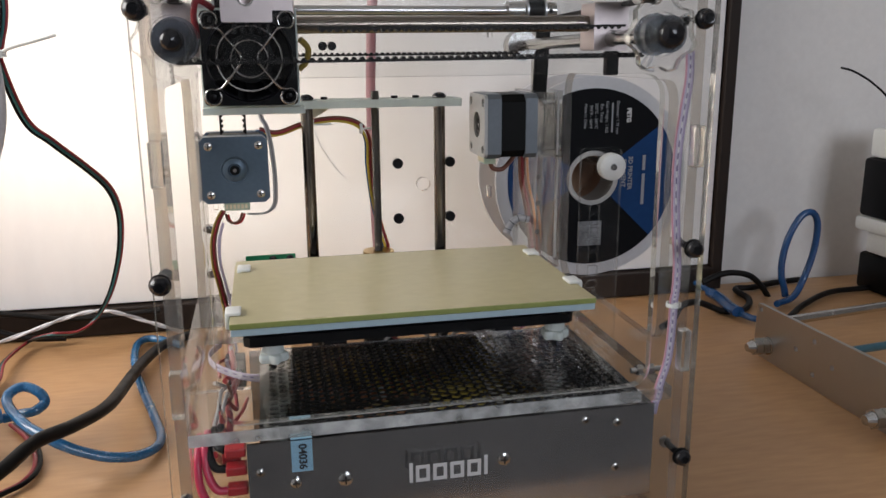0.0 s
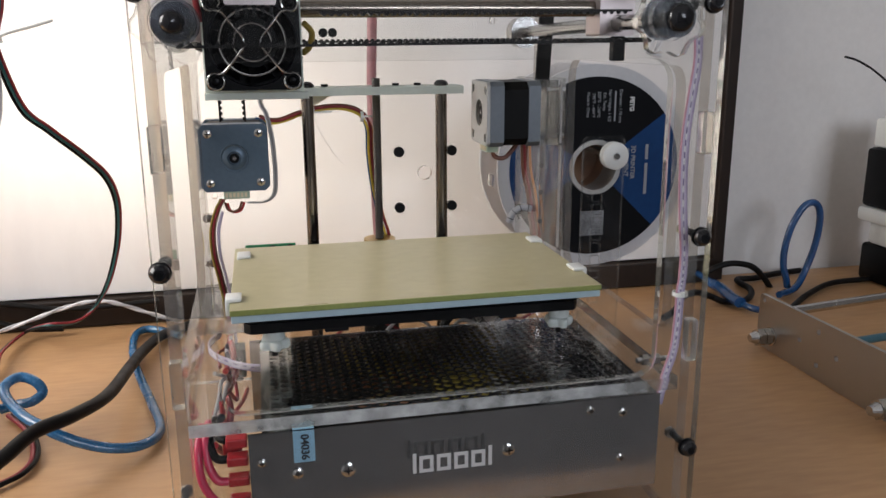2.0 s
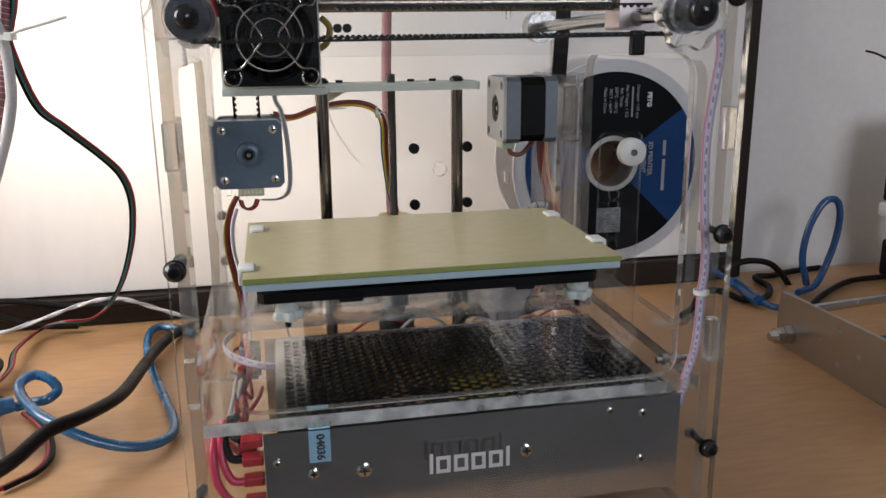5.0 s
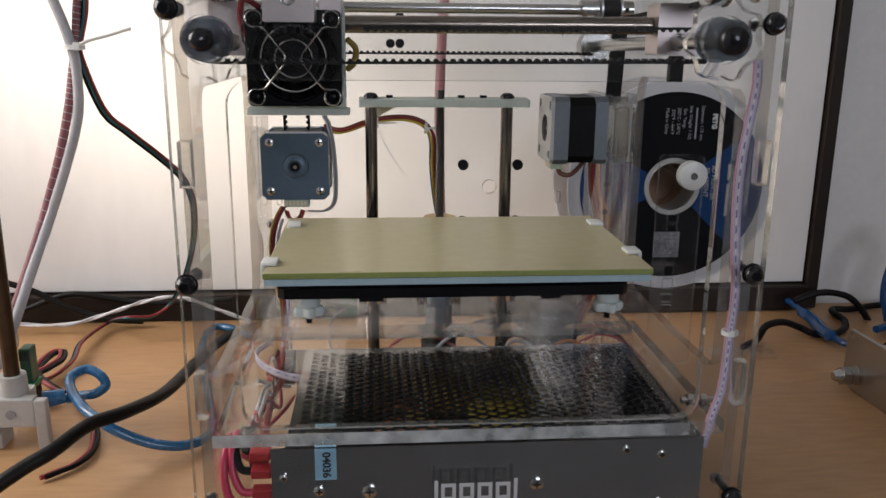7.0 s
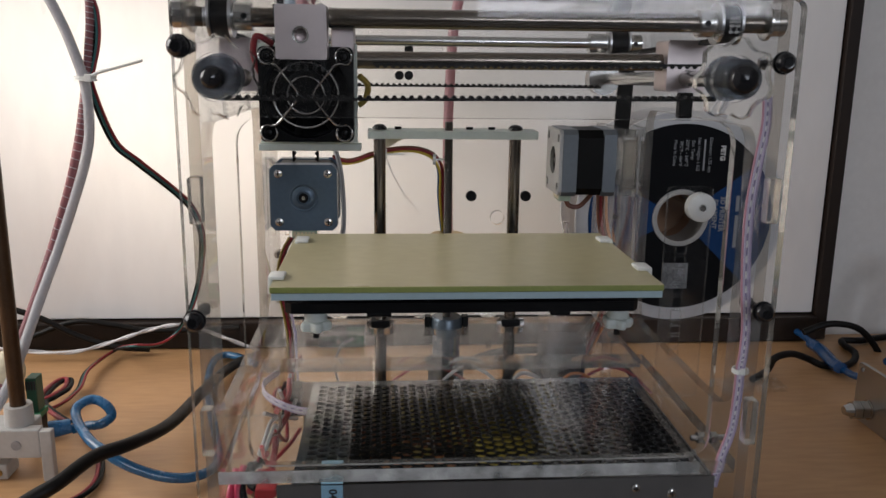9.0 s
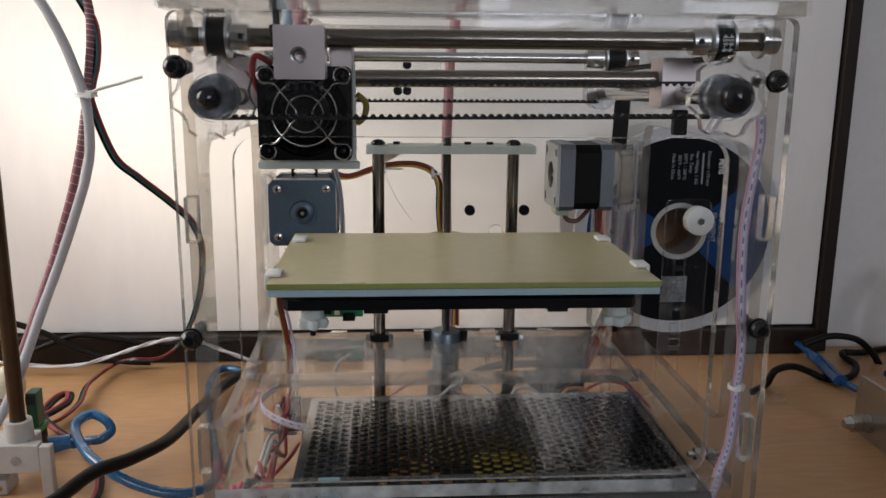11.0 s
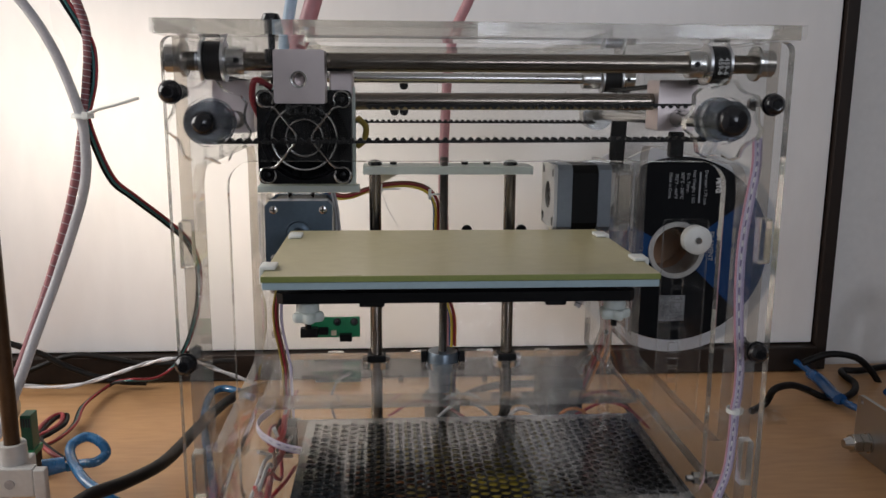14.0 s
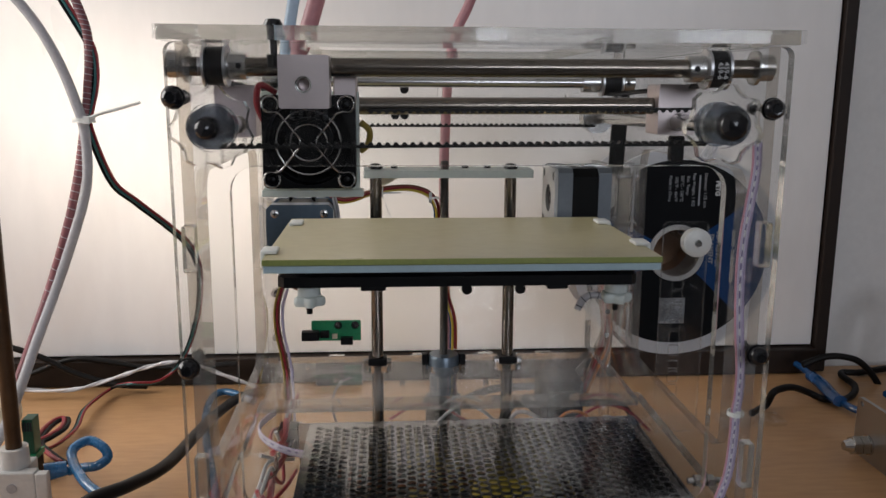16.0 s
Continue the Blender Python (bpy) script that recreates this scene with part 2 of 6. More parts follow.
M_YELLOWBED = material("fibreglass_sheet", (0.54, 0.485, 0.290), 0.34, vary=0.03, scale=22, grain=(0.8, 1.2, 1), spread=(0.455, 0.400, 0.220))
M_BEDEDGE = material("glass_plate_edge", (0.42, 0.55, 0.60), 0.18, vary=0.05, scale=60)
M_BLUE = material("blue_cable_jacket", (0.012, 0.075, 0.22), 0.20, vary=0.15, scale=90, spec=0.7)
M_BLUELT = material("blue_translucent_jacket", (0.022, 0.135, 0.30), 0.24, vary=0.25, scale=120, spec=0.7)
M_RED = material("red_wire", (0.45, 0.025, 0.03), 0.4, scale=90)
M_MAROON = material("maroon_wire", (0.27, 0.018, 0.026), 0.4, scale=90)
M_PINK = material("pink_red_wire", (0.52, 0.030, 0.085), 0.35, scale=90)
M_REDPLASTIC = material("red_crimp_plastic", (0.36, 0.014, 0.02), 0.35, scale=90)
M_YELLOW = material("yellow_wire", (0.68, 0.50, 0.05), 0.4, scale=90)
M_ORANGE = material("orange_wire", (0.62, 0.20, 0.03), 0.4, scale=90)
M_BROWN = material("brown_wire", (0.16, 0.055, 0.03), 0.4, scale=90)
M_TEAL = material("teal_wire", (0.02, 0.12, 0.12), 0.4, scale=90)
M_GREENPCB = material("green_circuit_board", (0.01, 0.22, 0.09), 0.35, vary=0.15, scale=120)
M_PATCH = material("grey_speckled_print", (0.34, 0.35, 0.36), 0.6, vary=0.1, scale=160, spread=(0.03, 0.03, 0.035))
M_SCREW = material("dark_threaded_steel", (0.13, 0.12, 0.11), 0.35, metal=1.0, vary=0.1, scale=200)
M_GREENCON = material("green_terminal_plastic", (0.012, 0.085, 0.05), 0.45, scale=90)
M_PALEGREEN = material("pale_green_connector", (0.42, 0.52, 0.40), 0.45, scale=90)
M_LILACWIRE = material("pale_lilac_wrap", (0.52, 0.46, 0.60), 0.5, vary=0.06, scale=120)
M_WHITEWIRE = material("white_wire", (0.70, 0.69, 0.70), 0.45, vary=0.05, scale=90)
M_TUBE = material("off_white_tube", (0.56, 0.56, 0.58), 0.4, vary=0.08, scale=90)
M_ROSE = material("rose_stripe", (0.52, 0.26, 0.33), 0.45, scale=90)
M_DASH = material("violet_dash", (0.20, 0.16, 0.30), 0.5, scale=90)
M_LILAC = material("lilac_stripe", (0.36, 0.30, 0.44), 0.45, scale=90)
M_BRASS = material("brass", (0.55, 0.38, 0.14), 0.3, metal=1.0, vary=0.1, scale=60)
M_BROWNROD = material("brown_threaded_rod", (0.075, 0.040, 0.018), 0.4, metal=0.5, vary=0.2, scale=200)
M_CREAM = material("cream_plastic", (0.70, 0.62, 0.44), 0.45, scale=60)
M_SPOOLBLK = material("black_spool_label", (0.003, 0.0035, 0.005), 0.6, vary=0.15, scale=30, spec=0.12)
M_SPOOLBLUE = material("blue_spool_label", (0.010, 0.046, 0.145), 0.6, vary=0.08, scale=30, spec=0.12)
M_SPOOLRIM = material("clear_white_spool_rim", (0.70, 0.71, 0.73), 0.35, vary=0.04, scale=40)
M_TAN = material("tan_cardboard_core", (0.46, 0.28, 0.17), 0.6, vary=0.08, scale=40)
M_STICKER = material("pale_blue_sticker", (0.28, 0.50, 0.66), 0.5, vary=0.05, scale=60)
M_LABELTEXT = material("grey_label_print", (0.30, 0.31, 0.33), 0.6, vary=0.06, scale=60)
M_INK = material("dark_ink", (0.02, 0.025, 0.03), 0.6, scale=60)
M_PRINTED = material("pale_grey_print", (0.62, 0.62, 0.62), 0.5, vary=0.04, scale=60)
M_DARKIN = material("dark_board_inside", (0.030, 0.026, 0.022), 0.6, vary=0.3, scale=60)
M_YELLOWTAPE = material("yellow_transformer_tape", (0.65, 0.50, 0.04), 0.4, scale=60)
M_COPPER = material("copper_winding", (0.60, 0.24, 0.10), 0.35, metal=0.9, vary=0.2, scale=200)
M_STRIPE = material("maroon_sleeving", (0.24, 0.085, 0.095), 0.55, vary=0.2, scale=160, bump=0.2)
M_GREYWIRE = material("grey_wire", (0.30, 0.29, 0.29), 0.45, scale=90)
M_PINKTUBE = material("pale_pink_tube", (0.62, 0.36, 0.38), 0.35, vary=0.08, scale=60)
M_PALEBLUE = material("pale_blue_tube", (0.52, 0.64, 0.74), 0.35, vary=0.05, scale=60)
# Dark tone chosen to cut bounce light from the unseen room.
M_ROOM = material("unseen_room_dark", (0.26, 0.24, 0.225), 0.8, vary=0.05, scale=4)
M_SILVER = material("silver_motor_flange", (0.42, 0.42, 0.41), 0.45, metal=0.5, vary=0.06, scale=60, bump=0.05)
M_NBWHITE = material("milky_white_plastic", (0.46, 0.45, 0.43), 0.35, vary=0.06, scale=60)
M_GREYMETAL = material("grey_motor_metal", (0.15, 0.17, 0.19), 0.42, metal=0.5, vary=0.06, scale=60)
M_LID = material("dull_perforated_sheet", (0.37, 0.36, 0.355), 0.18, metal=1.0, vary=0.07, scale=16, bump=0.03)
M_BEDSIDE = material("green_sheet_edge", (0.27, 0.31, 0.085), 0.45, vary=0.10, scale=80)
M_COUPLER = material("blue_grey_coupler", (0.16, 0.20, 0.24), 0.35, metal=0.6, vary=0.1, scale=80)
M_PLATE = material("dull_aluminium_plate", (0.46, 0.45, 0.44), 0.30, metal=1.0, vary=0.015, scale=300, wear=-0.07)
M_KNOB = material("milky_nylon", (0.80, 0.86, 0.83), 0.4, vary=0.05, scale=90)
M_TEALBAR = material("blue_grey_bar", (0.06, 0.15, 0.19), 0.35, metal=0.3, vary=0.1, scale=60)
M_MUSTARD = material("mustard_wire", (0.28, 0.20, 0.03), 0.45, scale=90)

for m, share in ((M_MILK, 0.6), (M_KNOB, 0.35), (M_TUBE, 0.35), (M_PINKTUBE, 0.45), (M_PALEBLUE, 0.45), (M_SPOOLRIM, 0.3)):
    let_through(m, share)

# ---------------------------------------------------------------- the place
bm = bmesh.new()
box(bm, -0.845, 1.5, -0.050, 0.412, -0.028, 0.0, 0.003)
tagged(part("table_top", bm, M_TABLE), "light brown wood-grain laminate workbench top", "table", kind="structure")

bm = bmesh.new()
box(bm, -0.95, 1.6, 0.416, 0.50, -0.75, 1.7)
tagged(part("wall_north", bm, M_WALL), "plain cream painted wall behind the bench", "wall", kind="structure")
# Unseen walls, kept dark to hold back fill; south opening made for the lamp.
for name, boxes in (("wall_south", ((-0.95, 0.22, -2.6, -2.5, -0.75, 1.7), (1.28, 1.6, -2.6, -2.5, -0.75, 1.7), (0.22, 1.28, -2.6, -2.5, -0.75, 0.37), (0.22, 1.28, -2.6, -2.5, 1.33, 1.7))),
                    ("wall_east", ((1.6, 1.7, -2.6, 0.5, -0.75, 1.7),))):
    bm = bmesh.new()
    for b in boxes:
        box(bm, *b)
    tagged(part(name, bm, M_ROOM), "plain unseen wall, kept dark to limit stray light", "wall", kind="structure")
bm = bmesh.new()
for b in ((-0.95, -0.85, -2.6, -0.12, -0.75, 1.7), (-0.95, -0.85, 0.38, 0.5, -0.75, 1.7), (-0.95, -0.85, -0.12, 0.38, -0.75, 0.24), (-0.95, -0.85, -0.12, 0.38, 0.80, 1.7)):
    box(bm, *b)
tagged(part("wall_west", bm, M_WALL), "cream painted wall with a window opening", "wall", kind="structure")
# Unseen floor and ceiling, added to close the room.
bm = bmesh.new()
box(bm, -0.95, 1.7, -2.6, 0.5, -0.80, -0.75)
tagged(part("floor", bm, M_ROOM), "plain floor under the bench", "floor", kind="structure")
bm = bmesh.new()
box(bm, -0.95, 1.7, -2.6, 0.5, 1.7, 1.75)
tagged(part("ceiling", bm, M_WALL), "plain pale ceiling", "ceiling", kind="structure")

board = thing("whiteboard", "large white board in a dark brown frame against the wall", "board")
bm = bmesh.new()
box(bm, -0.84, 0.3612, 0.398, 0.411, 0.026, 1.0, 0.001)
part("panel", bm, M_BOARD, board)
bm = bmesh.new()
box(bm, 0.3626, 0.3738, 0.392, 0.414, 0.001, 1.0, 0.001)
part("frame_upright", bm, M_DARKWOOD, board, "dark brown wooden upright")
bm = bmesh.new()
box(bm, -0.84, 0.3622, 0.388, 0.414, 0.001, 0.0245, 0.001)
part("frame_rail", bm, M_DARKWOOD, board, "dark brown wooden bottom rail")

# ---------------------------------------------------------------- the machine's clear frame
frame_box = thing("printer_frame", "clear acrylic box frame of a desktop 3D printer on the bench", "printer frame")
XE, XS0, XS1 = 0.1237, 0.1155, 0.1205
front_holes = [round_rect(-0.1010, 0.0995, 0.0835, 0.2315, 0.010)]
for x0, x1 in ((-0.1206, -0.1154), (0.1154, 0.1206)):
    front_holes += [round_rect(x0, x1, 0.189, 0.208, 0.0006, 1), round_rect(x0, x1, 0.089, 0.110, 0.0006, 1)]
for x, z in ((-0.1074, 0.2465), (0.0975, 0.2480)):
    front_holes.append([(x + (0.0165 if (k // 2) % 2 else 0.0142) * math.cos(2 * math.pi * k / 28),
                         z + (0.0165 if (k // 2) % 2 else 0.0142) * math.sin(2 * math.pi * k / 28)) for k in range(28)])
bm = bmesh.new()
sheet(bm, [round_rect(-XE, XE, 0.0005, 0.279, 0.004), *front_holes], Matrix.Translation((0, 0.002, 0)) @ FRONT, 0.005)
clear(part("front_panel", bm, ACRYL, frame_box))
for sx in (-1, 1):
    bm = bmesh.new()
    x0 = -XS1 if sx < 0 else XS0
    loops = [round_rect(0.0075, 0.2395, 0.0005, 0.279, 0.001), round_rect(0.029, 0.1700, 0.0945, 0.227, 0.010)]
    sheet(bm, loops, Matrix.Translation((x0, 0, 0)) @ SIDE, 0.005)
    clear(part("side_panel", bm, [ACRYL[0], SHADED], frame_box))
    for z0, z1 in ((0.1894, 0.2076), (0.0894, 0.1096)):
        bm = bmesh.new()
        sheet(bm, [round_rect(x0 + 0.0002, x0 + 0.0048, z0, z1, 0.0004, 2)], Matrix.Translation((0, 0.0018, 0)) @ FRONT, 0.0056)
        clear(part("tab", bm, ACRYL, frame_box))
bm = bmesh.new()
back_holes = [circle(x, z, 0.0024) for x in (0.0169, 0.055) for z in (0.123, 0.163)]
back_holes += [circle(-0.0267, 0.2616, 0.0022), circle(-0.0267, 0.2445, 0.0022), circle(0.036, 0.147, 0.005)]
back_holes += [round_rect(x, x + 0.0030, z, z + 0.0085, 0.0003, 1) for x, z in ((-0.112, 0.135), (-0.112, 0.255), (0.084, 0.135), (0.084, 0.250), (-0.004, 0.255))]
back_holes += [round_rect(x, x + 0.011, 0.0695, 0.0745, 0.0003, 1) for x in (-0.081, -0.022, 0.026, 0.068)]
sheet(bm, [round_rect(-XE, XE, 0.0005, 0.279, 0.004), *back_holes], Matrix.Translation((0, 0.240, 0)) @ FRONT, 0.005)
clear(part("back_panel", bm, ACRYL, frame_box))
bm = bmesh.new()
sheet(bm, [round_rect(-0.1255, 0.1245, -0.002, 0.250, 0.002), round_rect(-0.078, 0.060, 0.05, 0.20, 0.01)], Matrix.Translation((0, 0, 0.2795)), 0.0055)
clear(part("top_panel", bm, ACRYL, frame_box))
for x0, x1 in ((-0.1250, -0.1095), (-0.0131, 0.0076), (0.0733, 0.1240)):
    bm = bmesh.new()
    sheet(bm, [round_rect(x0, x1, 0.2797, 0.2848, 0.0003, 2)], Matrix.Translation((0, -0.0062, 0)) @ FRONT, 0.004)
    clear(part("top_tab", bm, [ACRYL[0], ACRYL[0]], frame_box))
bm = bmesh.new()
sheet(bm, [round_rect(-0.1152, 0.1152, 0.0074, 0.147, 0.001)], Matrix.Translation((0, 0, 0.0728)), 0.0062)
clear(part("chamber_floor", bm, ACRYL, frame_box))
bm = bmesh.new()
shelf_holes = [[(cx + rx * math.cos(2 * math.pi * k / 24), 0.2225 + ry * math.sin(2 * math.pi * k / 24)) for k in range(24)]
               for cx, rx, ry in ((-0.0463, 0.0088, 0.0075), (-0.0005, 0.0125, 0.0120), (0.0440, 0.0098, 0.0075))]
shelf_holes += [circle(x, y, 0.0016, 10) for x, y in ((-0.095, 0.226), (-0.030, 0.190), (0.025, 0.188), (0.070, 0.224), (0.095, 0.205))]
sheet(bm, [round_rect(-0.1152, 0.1152, 0.1474, 0.2396, 0.001), *shelf_holes], Matrix.Translation((0, 0, 0.0700)), 0.0045)
clear(part("rear_shelf", bm, [HAZED, ACRYL[1]], frame_box, "clear shelf with rod holes behind the chamber floor"))
# Thin pale strip: the edge's brightness is put into its colour.
bm = bmesh.new()
box(bm, -0.1155, 0.0985, 0.0070 + 0.0001, 0.0072, 0.0730, 0.0788)
clear(part("floor_front_edge", bm, LIP, frame_box, "sawn front edge, made pale as if lit"))
bm = bmesh.new()
box(bm, -0.1150, 0.1150, 0.0075, 0.2395, 0.004, 0.009)
clear(part("base_plate", bm, ACRYL[0], frame_box))


def button_screw(x, y, z, r, parent, shaft=0.010):
    bm = bmesh.new()
    lathe(bm, [(0, 0.0), (r * 0.55, -0.0002), (r * 0.9, 0.0010), (r, 0.0024), (r * 0.98, 0.0036), (0.0008, 0.0036)], pose(x, y, z, -90), 18)
    cyl(bm, (x, y + 0.003, z), (x, y + shaft, z), r * 0.42, seg=10)
    part("screw", bm, M_BLACKGLOSS, parent, "black button-head screw", smooth=True)
    bm = bmesh.new()
    cyl(bm, (x, y - 0.0003, z), (x, y + 0.0008, z), r * 0.42, seg=6)
    part("screw_socket", bm, M_BLACK, parent)


for x, z in ((-0.1206, 0.258), (0.1160, 0.2545), (-0.1203, 0.1495), (0.1178, 0.1510), (0.1187, 0.0443), (-0.1200, 0.0425)):
    button_screw(x, -0.0030, z, 0.0042, frame_box, 0.022)
    bm = bmesh.new()
    sx = -1 if x < 0 else 1
    cyl(bm, (x - sx * 0.0005, 0.016, z), (x - sx * 0.0005, 0.0185, z), 0.0030, seg=6)
    part("nut", bm, M_STEEL, frame_box, "small hexagon steel nut")
    bm = bmesh.new()
    cyl(bm, (x, 0.002 - 0.0002, z), (x, 0.002 - 0.0012, z), 0.0046, seg=16)
    part("washer", bm, M_BLACK, frame_box)
for z in (0.0915, 0.123, 0.160):
    bm = bmesh.new()
    cyl(bm, (-0.1145, 0.232, z), (-0.1145, 0.239, z), 0.0028, seg=10)
    cyl(bm, (-0.1145, 0.228, z), (-0.1145, 0.232, z), 0.0016, seg=10)
    part("side_screw", bm, M_STEEL, frame_box, "small steel screw")

# ---------------------------------------------------------------- power supply under the chamber floor
psu = thing("power_supply", "galvanised metal power supply with a perforated lid inside the printer", "power supply")
PX0, PX1, PY0, PY1, PZ0, PZ1 = -0.091, 0.1065, 0.0085, 0.128, 0.0215, 0.0715
bm = bmesh.new()
box(bm, PX0, PX1, PY0, PY0 + 0.0012, PZ0, PZ1 - 0.0006)
part("front_plate", bm, M_PSU, psu)
bm = bmesh.new()
box(bm, PX0, PX1, PY1 - 0.001, PY1, PZ0, PZ1)
part("rear_plate", bm, M_PSU, psu)
bm = bmesh.new()
box(bm, PX1 - 0.001, PX1, PY0 + 0.0014, PY1 - 0.0012, PZ0, PZ1 - 0.0012)
part("end_plate", bm, M_PSU, psu)
bm = bmesh.new()
box(bm, PX0 + 0.006, PX0 + 0.007, PY0 + 0.0014, PY1 - 0.0012, PZ0, PZ1 - 0.0012)
part("inner_plate", bm, M_PSU, psu)
bm = bmesh.new()
box(bm, PX0 + 0.008, PX1 - 0.002, PY0 + 0.002, PY1 - 0.002, PZ0, PZ0 + 0.002)
part("circuit_board", bm, M_DARKIN, psu)


def perforated(x0, x1, y0, y1, z, thick, pitch, r, margin):
    """A sheet with staggered round holes, cell by cell."""
    verts, faces = [], []
    rowp = pitch * 0.866
    nx = int((x1 - x0 - 2 * margin) / rowp)
    ny = int((y1 - y0 - 2 * margin) / pitch)
    ox, oy = (x0 + x1 - nx * rowp) / 2, (y0 + y1 - ny * pitch) / 2
    hx, hy = rowp / 2, pitch / 2
    ring = [(hx, 0), (hx, hy), (0, hy), (-hx, hy), (-hx, 0), (-hx, -hy), (0, -hy), (hx, -hy)]

    def flat(xa, xb, ya, yb):
        base = len(verts)
        verts.extend([(xa, ya, z), (xb, ya, z), (xb, yb, z), (xa, yb, z)])
        faces.append((base, base + 1, base + 2, base + 3))
    for i in range(nx):
        for j in range(ny - (i % 2)):
            cx, cy = ox + (i + 0.5) * rowp, oy + (j + 0.5 + 0.5 * (i % 2)) * pitch
            base = len(verts)
            for dx, dy in ring:
                verts.append((cx + dx, cy + dy, z))
            for zz in (z, z - thick):
                for k in range(8):
                    a = math.pi / 4 * k
                    verts.append((cx + r * math.cos(a), cy + r * math.sin(a), zz))
            for k in range(8):
                q = (k + 1) % 8
                faces.append((base + k, base + q, base + 8 + q, base + 8 + k))
                faces.append((base + 8 + k, base + 8 + q, base + 16 + q, base + 16 + k))
        if i % 2:
            xa, xb = ox + i * rowp, ox + (i + 1) * rowp
            flat(xa, xb, oy, oy + hy), flat(xa, xb, oy + (ny - 0.5) * pitch, oy + ny * pitch)
    flat(x0, x1, y0, oy), flat(x0, x1, oy + ny * pitch, y1)
    flat(x0, ox, oy, oy + ny * pitch), flat(ox + nx * rowp, x1, oy, oy + ny * pitch)
    me = bpy.data.meshes.new("perforated_lid")
    me.from_pydata(verts, [], faces)
    me.materials.append(M_LID)
    return new("perforated_lid", me)


lid = perforated(PX0 + 0.007, PX1 - 0.003, PY0 + 0.0001, PY1 - 0.0011, PZ1 - 0.0002, 0.0012, 0.0058, 0.00255, 0.003)
lid.parent = psu
lid["label"] = "metal lid perforated with staggered round holes"
for name, m, b in (("transformer", M_YELLOWTAPE, (0.003, 0.031, 0.034, 0.064, 0.024, 0.0670)),
                   ("capacitor", M_BLACK, (-0.06, -0.035, 0.03, 0.06, 0.024, 0.055)),
                   ("heat_sink", M_ALU, (0.046, 0.050, 0.03, 0.11, 0.024, 0.066)),
                   ("heat_sink", M_ALU, (0.074, 0.082, 0.05, 0.082, 0.024, 0.066)),
                   ("filter_block", M_WHITE, (0.036, 0.044, 0.050, 0.068, 0.024, 0.064)),
                   ("small_transformer", M_MUSTARD, (-0.030, -0.018, 0.050, 0.066, 0.024, 0.062)),
                   ("relay", M_BLACK, (-0.070, -0.050, 0.075, 0.105, 0.024, 0.056)),
                   ("heat_sink", M_ALU, (-0.02, -0.017, 0.02, 0.10, 0.024, 0.055))):
    bm = bmesh.new()
    box(bm, *b, 0.003)
    part(name, bm, m, psu)
for x, y in ((-0.036, 0.040), (-0.018, 0.038)):
    bm = bmesh.new()
    lathe(bm, [(0.006 + 0.004 * math.cos(a), 0.004 * math.sin(a)) for a in (2 * math.pi * k / 10 for k in range(10))], pose(x, y, 0.059, 70), 20, closed=True)
    part("coil", bm, M_COPPER, psu, "copper-wound ring coil", smooth=True)
for x, z, r in ((0.0868, 0.0632, 0.0022), (0.0868, 0.0390, 0.0022), (-0.0856, 0.0570, 0.0019), (-0.0474, 0.0490, 0.0034), (-0.0700, 0.0500, 0.0026), (0.0290, 0.0500, 0.0032), (0.0700, 0.0660, 0.0020)):
    bm = bmesh.new()
    lathe(bm, [(0, -0.0010), (r * 0.6, -0.0010), (r, -0.0004), (r, 0.0006), (0, 0.0006)], pose(x, PY0 - 0.0004, z, -90), 14)
    screw = part("case_screw", bm, M_STEEL, psu, "steel pan-head screw", smooth=True)
    bm = bmesh.new()
    box(bm, x - r * 0.6, x + r * 0.6, PY0 - 0.0017, PY0 - 0.0013, z - 0.0003, z + 0.0003)
    box(bm, x - 0.0003, x + 0.0003, PY0 - 0.00172, PY0 - 0.00132, z - r * 0.6, z + r * 0.6)
    part("screw_slot", bm, M_BLACK, psu)

